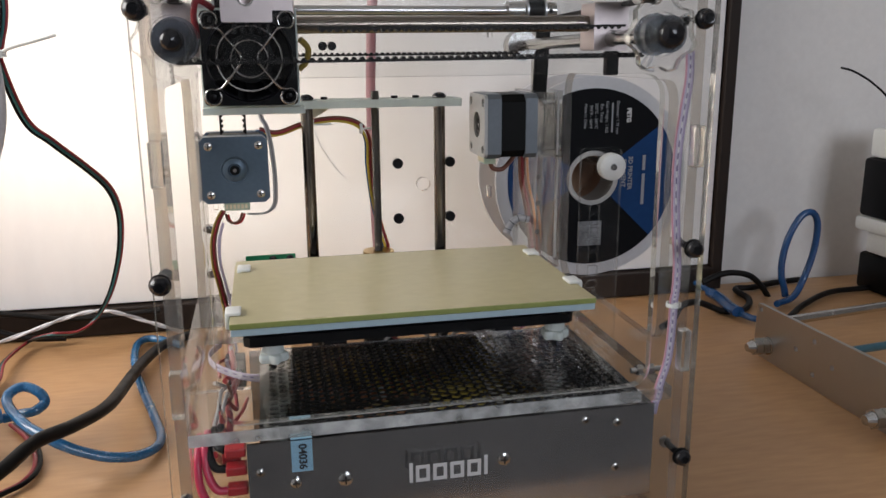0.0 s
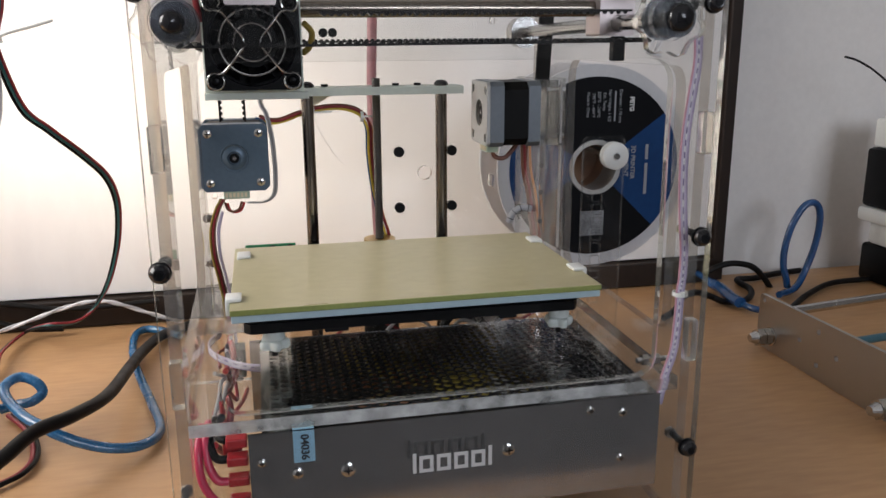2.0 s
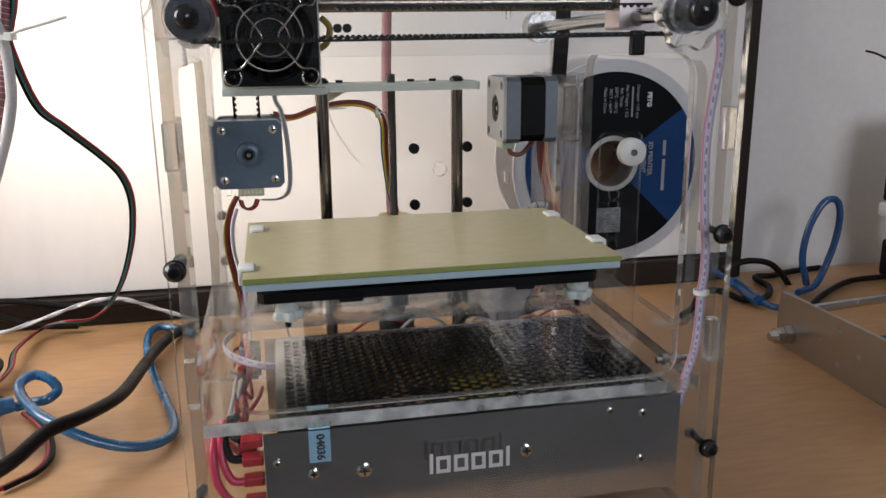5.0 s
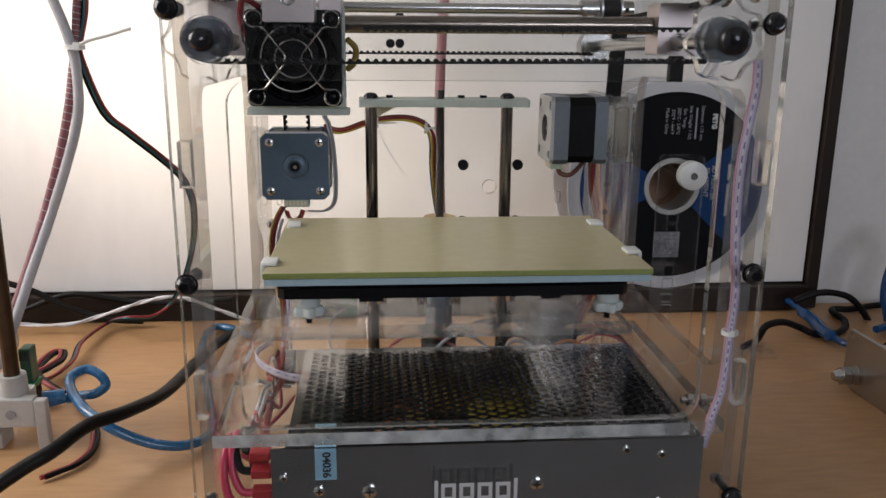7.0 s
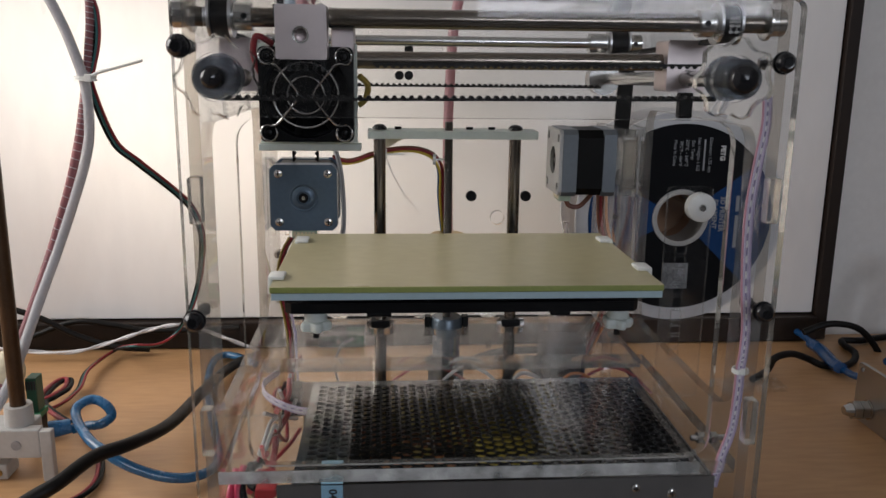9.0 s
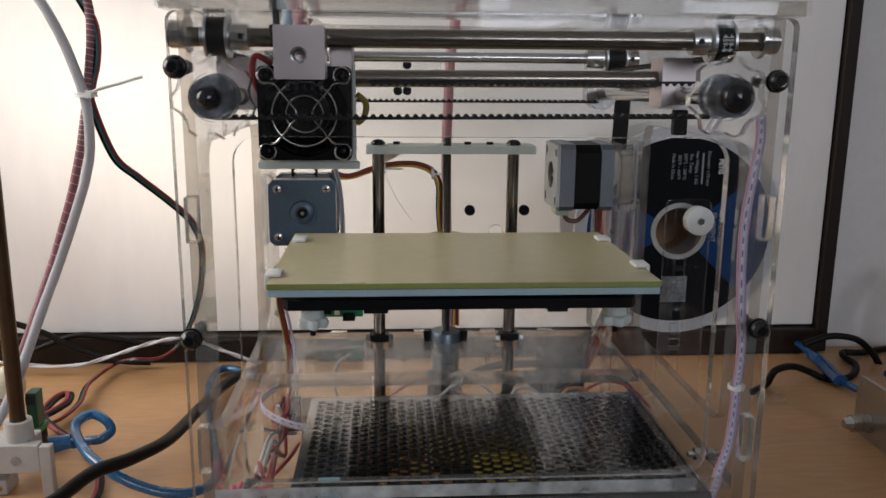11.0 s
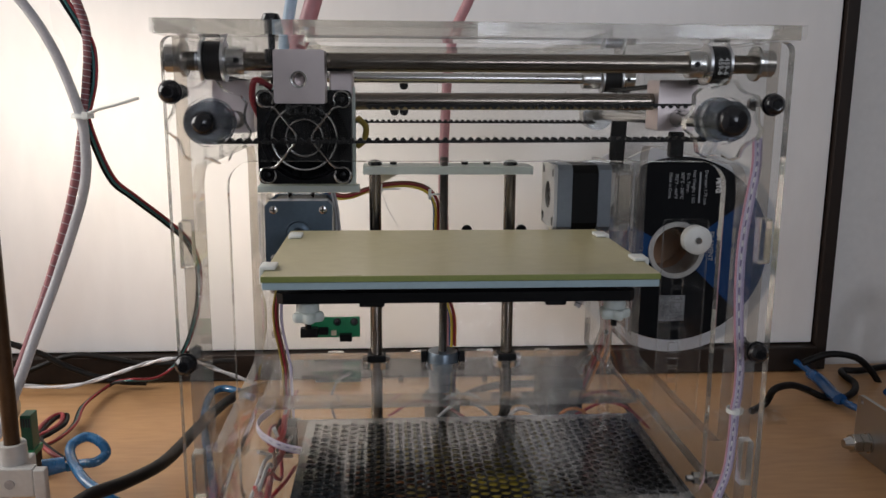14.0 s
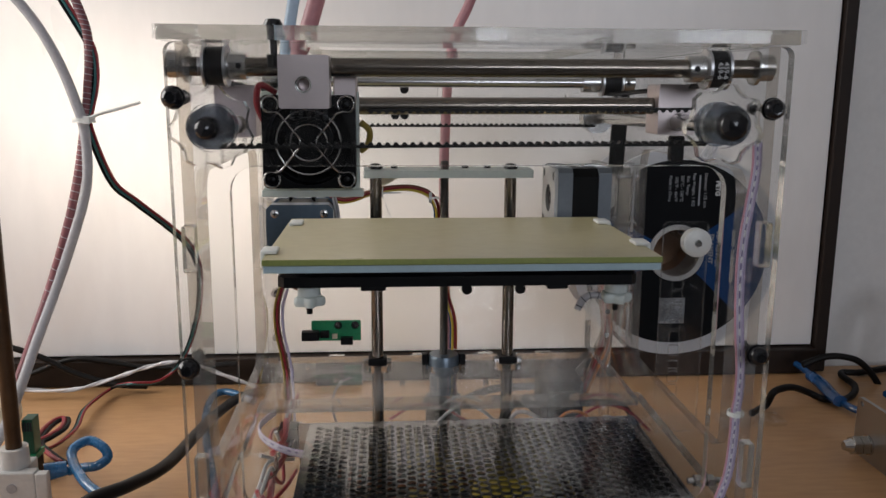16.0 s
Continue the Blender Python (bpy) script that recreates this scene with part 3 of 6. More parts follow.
# ---------------------------------------------------------------- motors
def stepper(name_label, m, length, cap_metal, flange_metal, boss_metal):
    """A square stepper motor, its end cap to local -z; the local axes are x, y across, z along the shaft."""
    mot = thing("stepper_motor", name_label, "motor")
    mot.matrix_world = m

    def slab(name, z0, z1, h, cut, mt):
        b = bmesh.new()
        loop = [(h, -h + cut), (h, h - cut), (h - cut, h), (-h + cut, h), (-h, h - cut), (-h, -h + cut), (-h + cut, -h), (h - cut, -h)]
        sheet(b, [loop], Matrix.Translation((0, 0, z0)), z1 - z0, rim=0)
        return part(name, b, mt, mot)
    cap = slab("end_cap", 0, length * 0.27, 0.02115, 0.0030, cap_metal)
    slab("stator", length * 0.27 + 0.0001, length * 0.76, 0.0207, 0.0048, M_MOTORBLK)
    slab("flange", length * 0.76 + 0.0001, length, 0.02115, 0.0030, flange_metal)
    for sx in (-1, 1):
        for sy in (-1, 1):
            b = bmesh.new()
            lathe(b, [(0, -0.0012), (0.0015, -0.0012), (0.0027, -0.0006), (0.0027, 0.0004), (0, 0.0004)], pose(sx * 0.0155, sy * 0.0155, 0), 14)
            sc = part("screw", b, M_STEEL, mot, "steel cross-head screw", smooth=True)
            b = bmesh.new()
            box(b, sx * 0.0155 - 0.0017, sx * 0.0155 + 0.0017, sy * 0.0155 - 0.0003, sy * 0.0155 + 0.0003, -0.0014, -0.0011)
            box(b, sx * 0.0155 - 0.0003, sx * 0.0155 + 0.0003, sy * 0.0155 - 0.0017, sy * 0.0155 + 0.0017, -0.00142, -0.00112)
            part("screw_cross", b, M_BLACK, mot)
    b = bmesh.new()
    lathe(b, [(0.0032, 0.0008), (0.0042, -0.0012), (0.0060, -0.0010), (0.0075, -0.0001), (0.0085, -0.0006), (0.0090, 0.0004)], Matrix(), 32)
    part("bearing_boss", b, boss_metal, mot, smooth=True)
    b = bmesh.new()
    cyl(b, (0, 0, -0.0006), (0, 0, 0.0012), 0.0031, seg=20)
    part("bearing", b, M_BLACK, mot)
    b = bmesh.new()
    cyl(b, (0, 0, -0.0012), (0, 0, 0.001), 0.0013, seg=14)
    part("shaft", b, M_STEEL, mot)
    b = bmesh.new()
    box(b, -0.008, 0.008, -0.0262, -0.0208, 0.001, 0.009, 0.0004)
    con = part("connector", b, M_PALEGREEN, mot, "pale green plug socket")
    for k in range(6):
        b = bmesh.new()
        box(b, -0.0072 + k * 0.0024, -0.0056 + k * 0.0024, -0.0250, -0.0222, 0.0004, 0.0016)
        part("pin_slot", b, M_CREAM, con)
    return mot


# local z of the motor becomes +y: its end cap faces the front
stepper("blue-grey square stepper motor on the clear back panel", Matrix(((1, 0, 0, -0.0945), (0, 0, 1, 0.1970), (0, 1, 0, 0.1682), (0, 0, 0, 1))), 0.0425, M_MOTOR, M_MOTOR, M_MOTOR)
motor_right = stepper("silver and black stepper motor on a clear side bracket", Matrix(((0, 0, 1, 0.0690), (1, 0, 0, 0.2070), (0, 1, 0, 0.1920), (0, 0, 0, 1))), 0.0340, M_GREYMETAL, M_GREYMETAL, M_DARKIN)
b = bmesh.new()
sheet(b, [round_rect(-0.0205, 0.0205, -0.0205, 0.0205, 0.003), circle(0, 0, 0.0088, 28), *[circle(sx * 0.0155, sy * 0.0155, 0.0029, 12) for sx in (-1, 1) for sy in (-1, 1)]],
      Matrix.Translation((0, 0, -0.0022)), 0.0021, rim=0)
part("face_plate", b, M_SILVER, motor_right, "bright silver face plate")

# ---------------------------------------------------------------- print bed, carried up the rods
bed = thing("print_bed", "yellowish fibreglass print bed plate on a black carrier, rising", "print bed")
BX0, BX1, BY0, BY1, BZ = -0.0970, 0.0915, 0.0500, 0.1740, 0.1142
bm = bmesh.new()
box(bm, BX0, BX1, BY0, BY1, BZ - 0.0030, BZ, 0.0004)
for f in bm.faces:
    f.normal_update()
    f.material_index = 1 if abs(f.normal.z) < 0.5 else 0
part("top_sheet", bm, [M_YELLOWBED, M_BEDSIDE], bed)
bm = bmesh.new()
box(bm, BX0 + 0.0005, BX1 - 0.0005, BY0 + 0.0005, BY1 - 0.0005, BZ - 0.0066, BZ - 0.0032, 0.0003)
part("glass_plate", bm, M_BEDEDGE, bed, "bluish glass plate under the sheet")
bm = bmesh.new()
loop = [(-0.0912, 0.060), (-0.088, 0.0565), (0.0790, 0.0565), (0.082, 0.060), (0.082, 0.082), (0.062, 0.112), (0.062, 0.214),
        (-0.066, 0.214), (-0.066, 0.112), (-0.0912, 0.082)]
sheet(bm, [loop, circle(0.0, 0.10, 0.012)], Matrix.Translation((0, 0, BZ - 0.0150)), 0.0050, rim=0)
part("carrier", bm, M_BLACK, bed, "black carrier plate")
for x0, x1, y0 in ((-0.052, -0.040, 0.0575), (0.038, 0.048, 0.0575)):
    bm = bmesh.new()
    box(bm, x0, x1, y0, y0 + 0.010, BZ - 0.0172, BZ - 0.0151, 0.0006)
    part("carrier_pad", bm, M_BLACK, bed)
for x in (-0.0463, 0.0440):
    bm = bmesh.new()
    lathe(bm, [(0.0041, -0.026), (0.0075, -0.026), (0.0075, 0.002), (0.0105, 0.002), (0.0105, 0.005), (0.0041, 0.005)], pose(x, 0.2225, BZ - 0.0256), 20, closed=True)
    part("rod_bearing", bm, M_STEEL, bed, "round steel linear bearing", smooth=True)
bm = bmesh.new()
lathe(bm, [(0.0031, -0.012), (0.006, -0.012), (0.006, 0.0), (0.011, 0.0), (0.011, 0.004), (0.0031, 0.004)], pose(-0.0005, 0.2225, BZ - 0.0140), 20, closed=True)
part("lead_nut", bm, M_BRASS, bed, "brass lead screw nut", smooth=True)
bm = bmesh.new()
loops = [[(-0.066, 0.2000), (0.062, 0.2000), (0.062, 0.232), (-0.066, 0.232)], circle(-0.0463, 0.2225, 0.0078, 12), circle(0.0440, 0.2225, 0.0078, 12), circle(-0.0005, 0.2225, 0.0065, 12)]
sheet(bm, loops, Matrix.Translation((0, 0, BZ - 0.0204)), 0.0050, rim=0)
part("carrier_yoke", bm, M_BLACK, bed, "black rear yoke of the carrier")
for x, y, sx in ((BX0, 0.068, -1), (BX0 + 0.004, 0.152, -1), (BX1, 0.082, 1), (BX1 - 0.002, 0.150, 1)):
    bm = bmesh.new()
    x0, x1 = sorted((x - sx * 0.0055, x + sx * 0.0024))
    box(bm, x0, x1, y - 0.006, y + 0.006, BZ + 0.0001, BZ + 0.0021, 0.0009)
    x0, x1 = sorted((x + sx * 0.0002, x + sx * 0.0024))
    box(bm, x0, x1, y - 0.006, y + 0.006, BZ - 0.0066, BZ + 0.0012, 0.0006)
    part("clip", bm, M_WHITE, bed, "white plastic holding clip", smooth=True)
for x, y in ((-0.0770, 0.0640), (0.0735, 0.0640)):
    bm = bmesh.new()
    loop = []
    for k in range(48):
        a = 2 * math.pi * k / 48
        r = 0.0066 + 0.0013 * math.cos(5 * a + 0.6)
        loop.append((r, a))
    rings = [[bm.verts.new((x + r * k * math.cos(a), y + r * k * math.sin(a), BZ + h)) for r, a in loop]
             for k, h in ((0.62, -0.0256), (0.90, -0.0252), (1.0, -0.0240), (1.0, -0.0218), (0.92, -0.0208), (0.66, -0.0203))]
    for p, q in zip(rings, rings[1:]):
        for k in range(48):
            bm.faces.new((p[k], p[(k + 1) % 48], q[(k + 1) % 48], q[k]))
    bm.faces.new(rings[0]), bm.faces.new(rings[-1])
    lathe(bm, [(0.0044, -0.0204), (0.0056, -0.0200), (0.0054, -0.0160), (0.0040, -0.0152)], pose(x, y, BZ), 20)
    part("levelling_knob", bm, M_KNOB, bed, "milky white lobed levelling knob", smooth=True)
    bm = bmesh.new()
    cyl(bm, (x, y, BZ - 0.0295), (x, y, BZ - 0.0066), 0.0015, seg=10)
    part("levelling_screw", bm, M_BLACK, bed)

# ---------------------------------------------------------------- upright rods, lead screw
for x, z1 in ((-0.0463, 0.2100), (0.0440, 0.2100)):
    rod = thing("guide_rod", "upright smooth steel guide rod by the back panel", "rod", "upright guide rods")
    bm = bmesh.new()
    cyl(bm, (x, 0.2225, 0.0095), (x, 0.2225, z1), 0.0040, seg=20)
    part("shaft", bm, M_ROD, rod, smooth=True)
    bm = bmesh.new()
    box(bm, x - 0.0065, x + 0.0065, 0.2165, 0.2285, 0.0745, 0.0795, 0.0008)
    part("clamp", bm, M_BLACK, rod, "black rod clamp")
    for sx in (-1, 1):
        bm = bmesh.new()
        cyl(bm, (x + sx * 0.0065, 0.2190, 0.077), (x + sx * 0.0095, 0.2190, 0.077), 0.0026, seg=6)
        part("clamp_nut", bm, M_STEEL, rod)
    bm = bmesh.new()
    lathe(bm, [(0, 0.0035), (0.0030, 0.0030), (0.0048, 0.0012), (0.0050, 0.0)], pose(x, 0.2225, z1), 16)
    part("end_screw", bm, M_BLACKGLOSS, rod, smooth=True)
screw = thing("lead_screw", "dark threaded lead screw with a flexible coupler", "lead screw")
bm = bmesh.new()
prof = []
for k in range(260):
    z = 0.060 + 0.155 * k / 259
    prof.append((0.0029 if k % 2 else 0.0026, z))
lathe(bm, prof, pose(-0.0005, 0.2225, 0), 14)
part("thread", bm, M_SCREW, screw)
bm = bmesh.new()
lathe(bm, [(0.004, 0.050), (0.0085, 0.050), (0.0095, 0.051), (0.0095, 0.0575), (0.0088, 0.058), (0.0088, 0.0595), (0.0095, 0.060), (0.0095, 0.066), (0.0088, 0.0665),
           (0.0088, 0.0685), (0.0108, 0.069), (0.0108, 0.0795), (0.0100, 0.081), (0.004, 0.081)], pose(-0.0005, 0.2225, 0), 24)
part("coupler", bm, M_COUPLER, screw, "ribbed blue-grey coupler", smooth=True)
for sx in (-1, 1):
    bm = bmesh.new()
    box(bm, -0.0005 + sx * 0.0130 - 0.0022, -0.0005 + sx * 0.0130 + 0.0022, 0.2190, 0.2260, 0.0735, 0.0815, 0.0006)
    part("bracket_ear", bm, M_BLACK, screw)
bm = bmesh.new()
cyl(bm, (-0.0005, 0.2225, 0.0095), (-0.0005, 0.2225, 0.050), 0.0125, seg=24)
part("screw_motor", bm, M_MOTORBLK, screw, "black round drive below the coupler")
top_plate = thing("rod_top_plate", "milky acrylic plate holding the upright rods' tops", "plate")
bm = bmesh.new()
sheet(bm, [round_rect(-0.0540, 0.0580, 0.2120, 0.2395, 0.002), circle(-0.0005, 0.2225, 0.005)], Matrix.Translation((0, 0, 0.2045)), 0.0050, rim=0)
part("plate", bm, M_MILK, top_plate)
for x in (-0.034, 0.014, 0.029):
    bm = bmesh.new()
    cyl(bm, (x, 0.230, 0.2095), (x, 0.230, 0.2112), 0.0024, seg=10)
    part("plate_screw", bm, M_BLACK, top_plate)
bm = bmesh.new()
v = [(-0.050, 0.2392, 0.2040), (-0.028, 0.2392, 0.2040), (-0.044, 0.2392, 0.1950), (-0.050, 0.2392, 0.1950)]
a = [bm.verts.new(p) for p in v]
b2 = [bm.verts.new((x, y - 0.004, z)) for x, y, z in v]
bm.faces.new(a), bm.faces.new(b2)
for k in range(4):
    bm.faces.new((a[k], a[(k + 1) % 4], b2[(k + 1) % 4], b2[k]))
part("gusset", bm, M_CREAM, top_plate, "small cream gusset")
for x, z in ((0.0169, 0.123), (0.0169, 0.163), (0.055, 0.123), (0.055, 0.163), (-0.0267, 0.2616), (-0.0267, 0.2445), (-0.0330, 0.2445)):
    bm = bmesh.new()
    r = 0.0037 if x > 0 else 0.0030
    cyl(bm, (x, 0.2370, z), (x, 0.2399, z), r, seg=16)
    cyl(bm, (x, 0.2400, z), (x, 0.2470, z), 0.0020, seg=10)
    part("back_screw", bm, M_BLACK, frame_box, "black screw in the back panel")


# ---------------------------------------------------------------- gantry
def toothed_belt(name_label, p0, p1, width_axis, width, teeth_dir, pitch=0.0036, thick=0.0011, tooth=0.0012):
    """A straight run of toothed belt from p0 to p1."""
    ob = thing("timing_belt", name_label, "belt", "timing belts")
    p0, p1, wa, td = Vector(p0), Vector(p1), Vector(width_axis), Vector(teeth_dir)
    d = (p1 - p0)
    n = int(d.length / pitch)
    u = d.normalized()
    verts, faces = [], []

    def brick(c, a, b, e, taper=1.0):
        base = len(verts)
        for sx in (-1, 1):
            for sy in (-1, 1):
                for sz in (-1, 1):
                    verts.append(c + sx * a * (taper if sz > 0 else 1.0) + sy * b + sz * e)
        for f in ((0, 1, 3, 2), (4, 6, 7, 5), (0, 4, 5, 1), (2, 3, 7, 6), (0, 2, 6, 4), (1, 5, 7, 3)):
            faces.append(tuple(base + k for k in f))
    brick((p0 + p1) / 2, d / 2, wa * width / 2, td * thick / 2)
    for k in range(n):
        brick(p0 + u * (k + 0.5) * pitch + td * (thick / 2 + tooth / 2 - 0.0001), u * pitch * 0.36, wa * width / 2 * 0.98, td * tooth / 2, 0.42)
    me = bpy.data.meshes.new("belt_run")
    me.from_pydata(verts, [], faces)
    me.materials.append(M_RUBBER)
    o = new("belt_run", me)
    o.parent = ob
    return ob


def pulley(x, y, z, r, width, parent, hub_side, label="toothed aluminium pulley with a black belt"):
    m = pose(x, y, z, 0, 90)
    bm = bmesh.new()
    w = width / 2
    lathe(bm, [(0.0042, -w - 0.0012), (r + 0.0008, -w - 0.0012), (r + 0.0008, -w), (r - 0.0012, -w), (r - 0.0012, w), (r + 0.0008, w), (r + 0.0008, w + 0.0012), (0.0042, w + 0.0012)], m, 28)
    part("pulley", bm, M_ALU, parent, label, smooth=True)
    bm = bmesh.new()
    lathe(bm, [(r - 0.0011, -w + 0.0002), (r, -w + 0.0002), (r, w - 0.0002), (r - 0.0011, w - 0.0002)], m, 28, closed=True)
    part("belt_wrap", bm, M_RUBBER, parent, "black belt wrapped round the pulley", smooth=True)
    bm = bmesh.new()
    a, b = (w + 0.0013, w + 0.0090)
    lathe(bm, [(0.0042, hub_side * a), (r * 0.72, hub_side * a), (r * 0.72, hub_side * b), (0.0042, hub_side * b)], m, 24)
    part("hub", bm, M_STEEL, parent, "round steel pulley hub", smooth=True)
    bm = bmesh.new()
    cyl(bm, (x + hub_side * 0.010, y - r * 0.72 - 0.0002, z), (x + hub_side * 0.010, y - r * 0.72 + 0.002, z), 0.0013, seg=8)
    part("grub_screw", bm, M_BLACK, parent)


front_shaft = thing("drive_shaft", "long polished steel drive shaft across the printer's front", "shaft", "drive shafts")
bm = bmesh.new()
cyl(bm, (-0.1310, 0.0360, 0.2705), (0.1310, 0.0360, 0.2711), 0.0040, seg=24)
part("rod", bm, M_ROD, front_shaft, smooth=True)
for x, hs in ((-0.1105, 1), (0.1050, -1)):
    pulley(x, 0.0360, 0.2708, 0.0080, 0.0075, front_shaft, hs)
for x in (-0.1235, 0.1235):
    bm = bmesh.new()
    lathe(bm, [(0.0042, -0.0016), (0.0074, -0.0016), (0.0076, -0.0012), (0.0076, 0.0), (0.0058, 0.0), (0.0058, 0.0066), (0.0042, 0.0066)], pose(x, 0.0360, 0.2715, 0, 90 if x > 0 else -90), 24, closed=True)
    part("bearing", bm, M_STEEL, front_shaft, "flanged steel ball bearing", smooth=True)
rear_shaft = thing("drive_shaft", "thinner steel drive shaft along the printer's back", "shaft", "drive shafts")
bm = bmesh.new()
cyl(bm, (-0.1150, 0.2000, 0.2660), (0.1150, 0.2000, 0.2660), 0.0032, seg=20)
part("rod", bm, M_STEEL, rear_shaft, smooth=True)
bm = bmesh.new()
lathe(bm, [(0.0033, -0.0055), (0.0060, -0.0055), (0.0060, 0.0055), (0.0033, 0.0055)], pose(0.0905, 0.2000, 0.2660, 0, 90), 20, closed=True)
part("collar", bm, M_STEEL, rear_shaft, smooth=True)
pulley(0.1035, 0.2000, 0.2660, 0.0078, 0.0110, rear_shaft, 1)
pulley(-0.0945, 0.2000, 0.2660, 0.0078, 0.0110, rear_shaft, -1)
for dx in (-0.0078, 0.0078):
    toothed_belt("black toothed belt running up from the motor", (-0.0945 + dx, 0.2200, 0.1890), (-0.0945 + dx, 0.2040, 0.2620), (0, 1, 0), 0.006, (1 if dx < 0 else -1, 0, 0))
toothed_belt("wide black toothed belt running up from the side motor", (0.1128, 0.2130, 0.2080), (0.1128, 0.2050, 0.2640), (1, 0, 0), 0.0100, (0, 1, 0))

cross_rod = thing("cross_rod", "steel cross rod carrying the print head", "rod")
bm = bmesh.new()
cyl(bm, (-0.1050, 0.0680, 0.2536), (0.0990, 0.0680, 0.2544), 0.0040, seg=24)
part("rod", bm, M_ROD, cross_rod, smooth=True)
toothed_belt("black toothed belt along the cross rod", (-0.0480, 0.0610, 0.2520), (0.1050, 0.0610, 0.2532), (0, 1, 0), 0.0050, (0, 0, -1))
toothed_belt("black toothed belt across the printer's front", (-0.1090, 0.0280, 0.2372), (0.1000, 0.0280, 0.2386), (0, 1, 0), 0.0050, (0, 0, 1))
toothed_belt("black toothed belt along the printer's back", (-0.1000, 0.2040, 0.2385), (0.0950, 0.2040, 0.2388), (0, 1, 0), 0.0050, (0, 0, 1))
toothed_belt("black toothed belt along the side of the top", (0.1050, 0.0440, 0.2635), (0.1035, 0.1960, 0.2585), (1, 0, 0), 0.0055, (0, 0, 1))
toothed_belt("black toothed belt along the side of the top", (-0.1105, 0.0440, 0.2635), (-0.1085, 0.1960, 0.2585), (1, 0, 0), 0.0055, (0, 0, 1))
for x, z in ((-0.1074, 0.2465), (0.0975, 0.2480)):
    yrod = thing("side_rod", "polished steel side rod with a clear end sleeve", "rod", "side rods")
    bm = bmesh.new()
    cyl(bm, (x, 0.0080, z), (x, 0.2200, z - 0.004), 0.0036, seg=20)
    part("rod", bm, M_STEEL, yrod, smooth=True)
    bm = bmesh.new()
    lathe(bm, [(0.0037, 0.0), (0.0100, 0.0), (0.0100, 0.012), (0.0037, 0.012)], pose(x, 0.2040, z - 0.004, -90), 20, closed=True)
    part("rear_collar", bm, M_STEEL, yrod, "round steel collar", smooth=True)
    bm = bmesh.new()
    lathe(bm, [(0.0040, -0.0045), (0.0072, -0.0045), (0.0080, -0.0035), (0.0080, 0.016), (0.0040, 0.016)], pose(x, 0.0, z, -90), 28, closed=True)
    clear(part("end_sleeve", bm, SLEEVE, yrod, "clear rubbery end sleeve", smooth=True))
    bm = bmesh.new()
    lathe(bm, [(0.0040, 0.0), (0.0092, 0.0), (0.0092, 0.003), (0.0040, 0.003)], pose(x, 0.0105, z, -90), 28, closed=True)
    clear(part("sleeve_flange", bm, SLEEVE, yrod, smooth=True))
    bm = bmesh.new()
    r = 0.0046 if x < 0 else 0.0062
    lathe(bm, [(0.0, -0.0030), (r * 0.5, -0.0027), (r * 0.85, -0.0012), (r, 0.0008), (r, 0.0030), (0, 0.0030)], pose(x, -0.0060, z, -90), 24)
    part("end_screw", bm, M_BLACKGLOSS, yrod, "domed black end screw", smooth=True)
    bm = bmesh.new()
    loop = [((0.0160 if (k // 2) % 2 else 0.0136) * math.cos(2 * math.pi * k / 28), (0.0160 if (k // 2) % 2 else 0.0136) * math.sin(2 * math.pi * k / 28)) for k in range(28)]
    sheet(bm, [loop, circle(0, 0, 0.0095, 24)], Matrix.Translation((x, 0.0026, z)) @ FRONT, 0.004)
    clear(part("toothed_insert", bm, [ACRYL[0], FROST], yrod, "clear toothed insert in the front panel"))
    blk = thing("slide_block", "grey metal slide block on the side rod", "block", "slide blocks")
    bm = bmesh.new()
    sheet(bm, [round_rect(x - 0.0092, x + 0.0090, z - 0.0070, z + 0.0165, 0.001, 2), circle(x + 0.0008, z - 0.001, 0.0042)],
          Matrix.Translation((0, 0.0590, 0)) @ FRONT, 0.018, rim=0)
    part("body", bm, M_ALUBLOCK, blk)
    if x > 0:
        bm = bmesh.new()
        box(bm, x - 0.0040, x + 0.0025, 0.0535, 0.0588, z - 0.0190, z - 0.0072, 0.0008)
        part("belt_clamp", bm, M_BLACK, blk, "black belt clamp")

# ---------------------------------------------------------------- print head
head = thing("extruder_carriage", "print carriage with an aluminium block and a black cooling fan", "print carriage")
HX0, HX1, HZ0, HZ1 = -0.0831, -0.0626, 0.2536, 0.2750
bm = bmesh.new()
sheet(bm, [round_rect(HX0, HX1, HZ0, HZ1, 0.0008, 2), circle(-0.0730, 0.2632, 0.0026, 18)], Matrix.Translation((0, 0.0175, 0)) @ FRONT, 0.0130, rim=0)
part("block", bm, M_ALUBLOCK, head, "pinkish-grey machined aluminium block")
bm = bmesh.new()
lathe(bm, [(0.0026, 0.0), (0.0034, -0.0003), (0.0034, 0.0004), (0.0026, 0.0006)], pose(-0.0730, 0.0173, 0.2632, -90), 20, closed=True)
part("hole_rim", bm, M_STEEL, head, smooth=True)
bm = bmesh.new()
cyl(bm, (-0.0730, 0.0270, 0.2632), (-0.0730, 0.0300, 0.2632), 0.0026, seg=14)
part("hole_plug", bm, M_ALUBLOCK, head)
bm = bmesh.new()
box(bm, -0.0625, -0.0525, 0.0420, 0.0600, 0.2560, 0.2680, 0.0006)
part("side_block", bm, M_ALUBLOCK, head)
for k in range(5):
    bm = bmesh.new()
    x = -0.0790 + k * 0.0034
    box(bm, x, x + 0.0018, 0.0200, 0.0330, 0.2490, 0.2535, 0.0003)
    clear(part("cooling_fin", bm, SLEEVE, head, "clear cooling fin"))
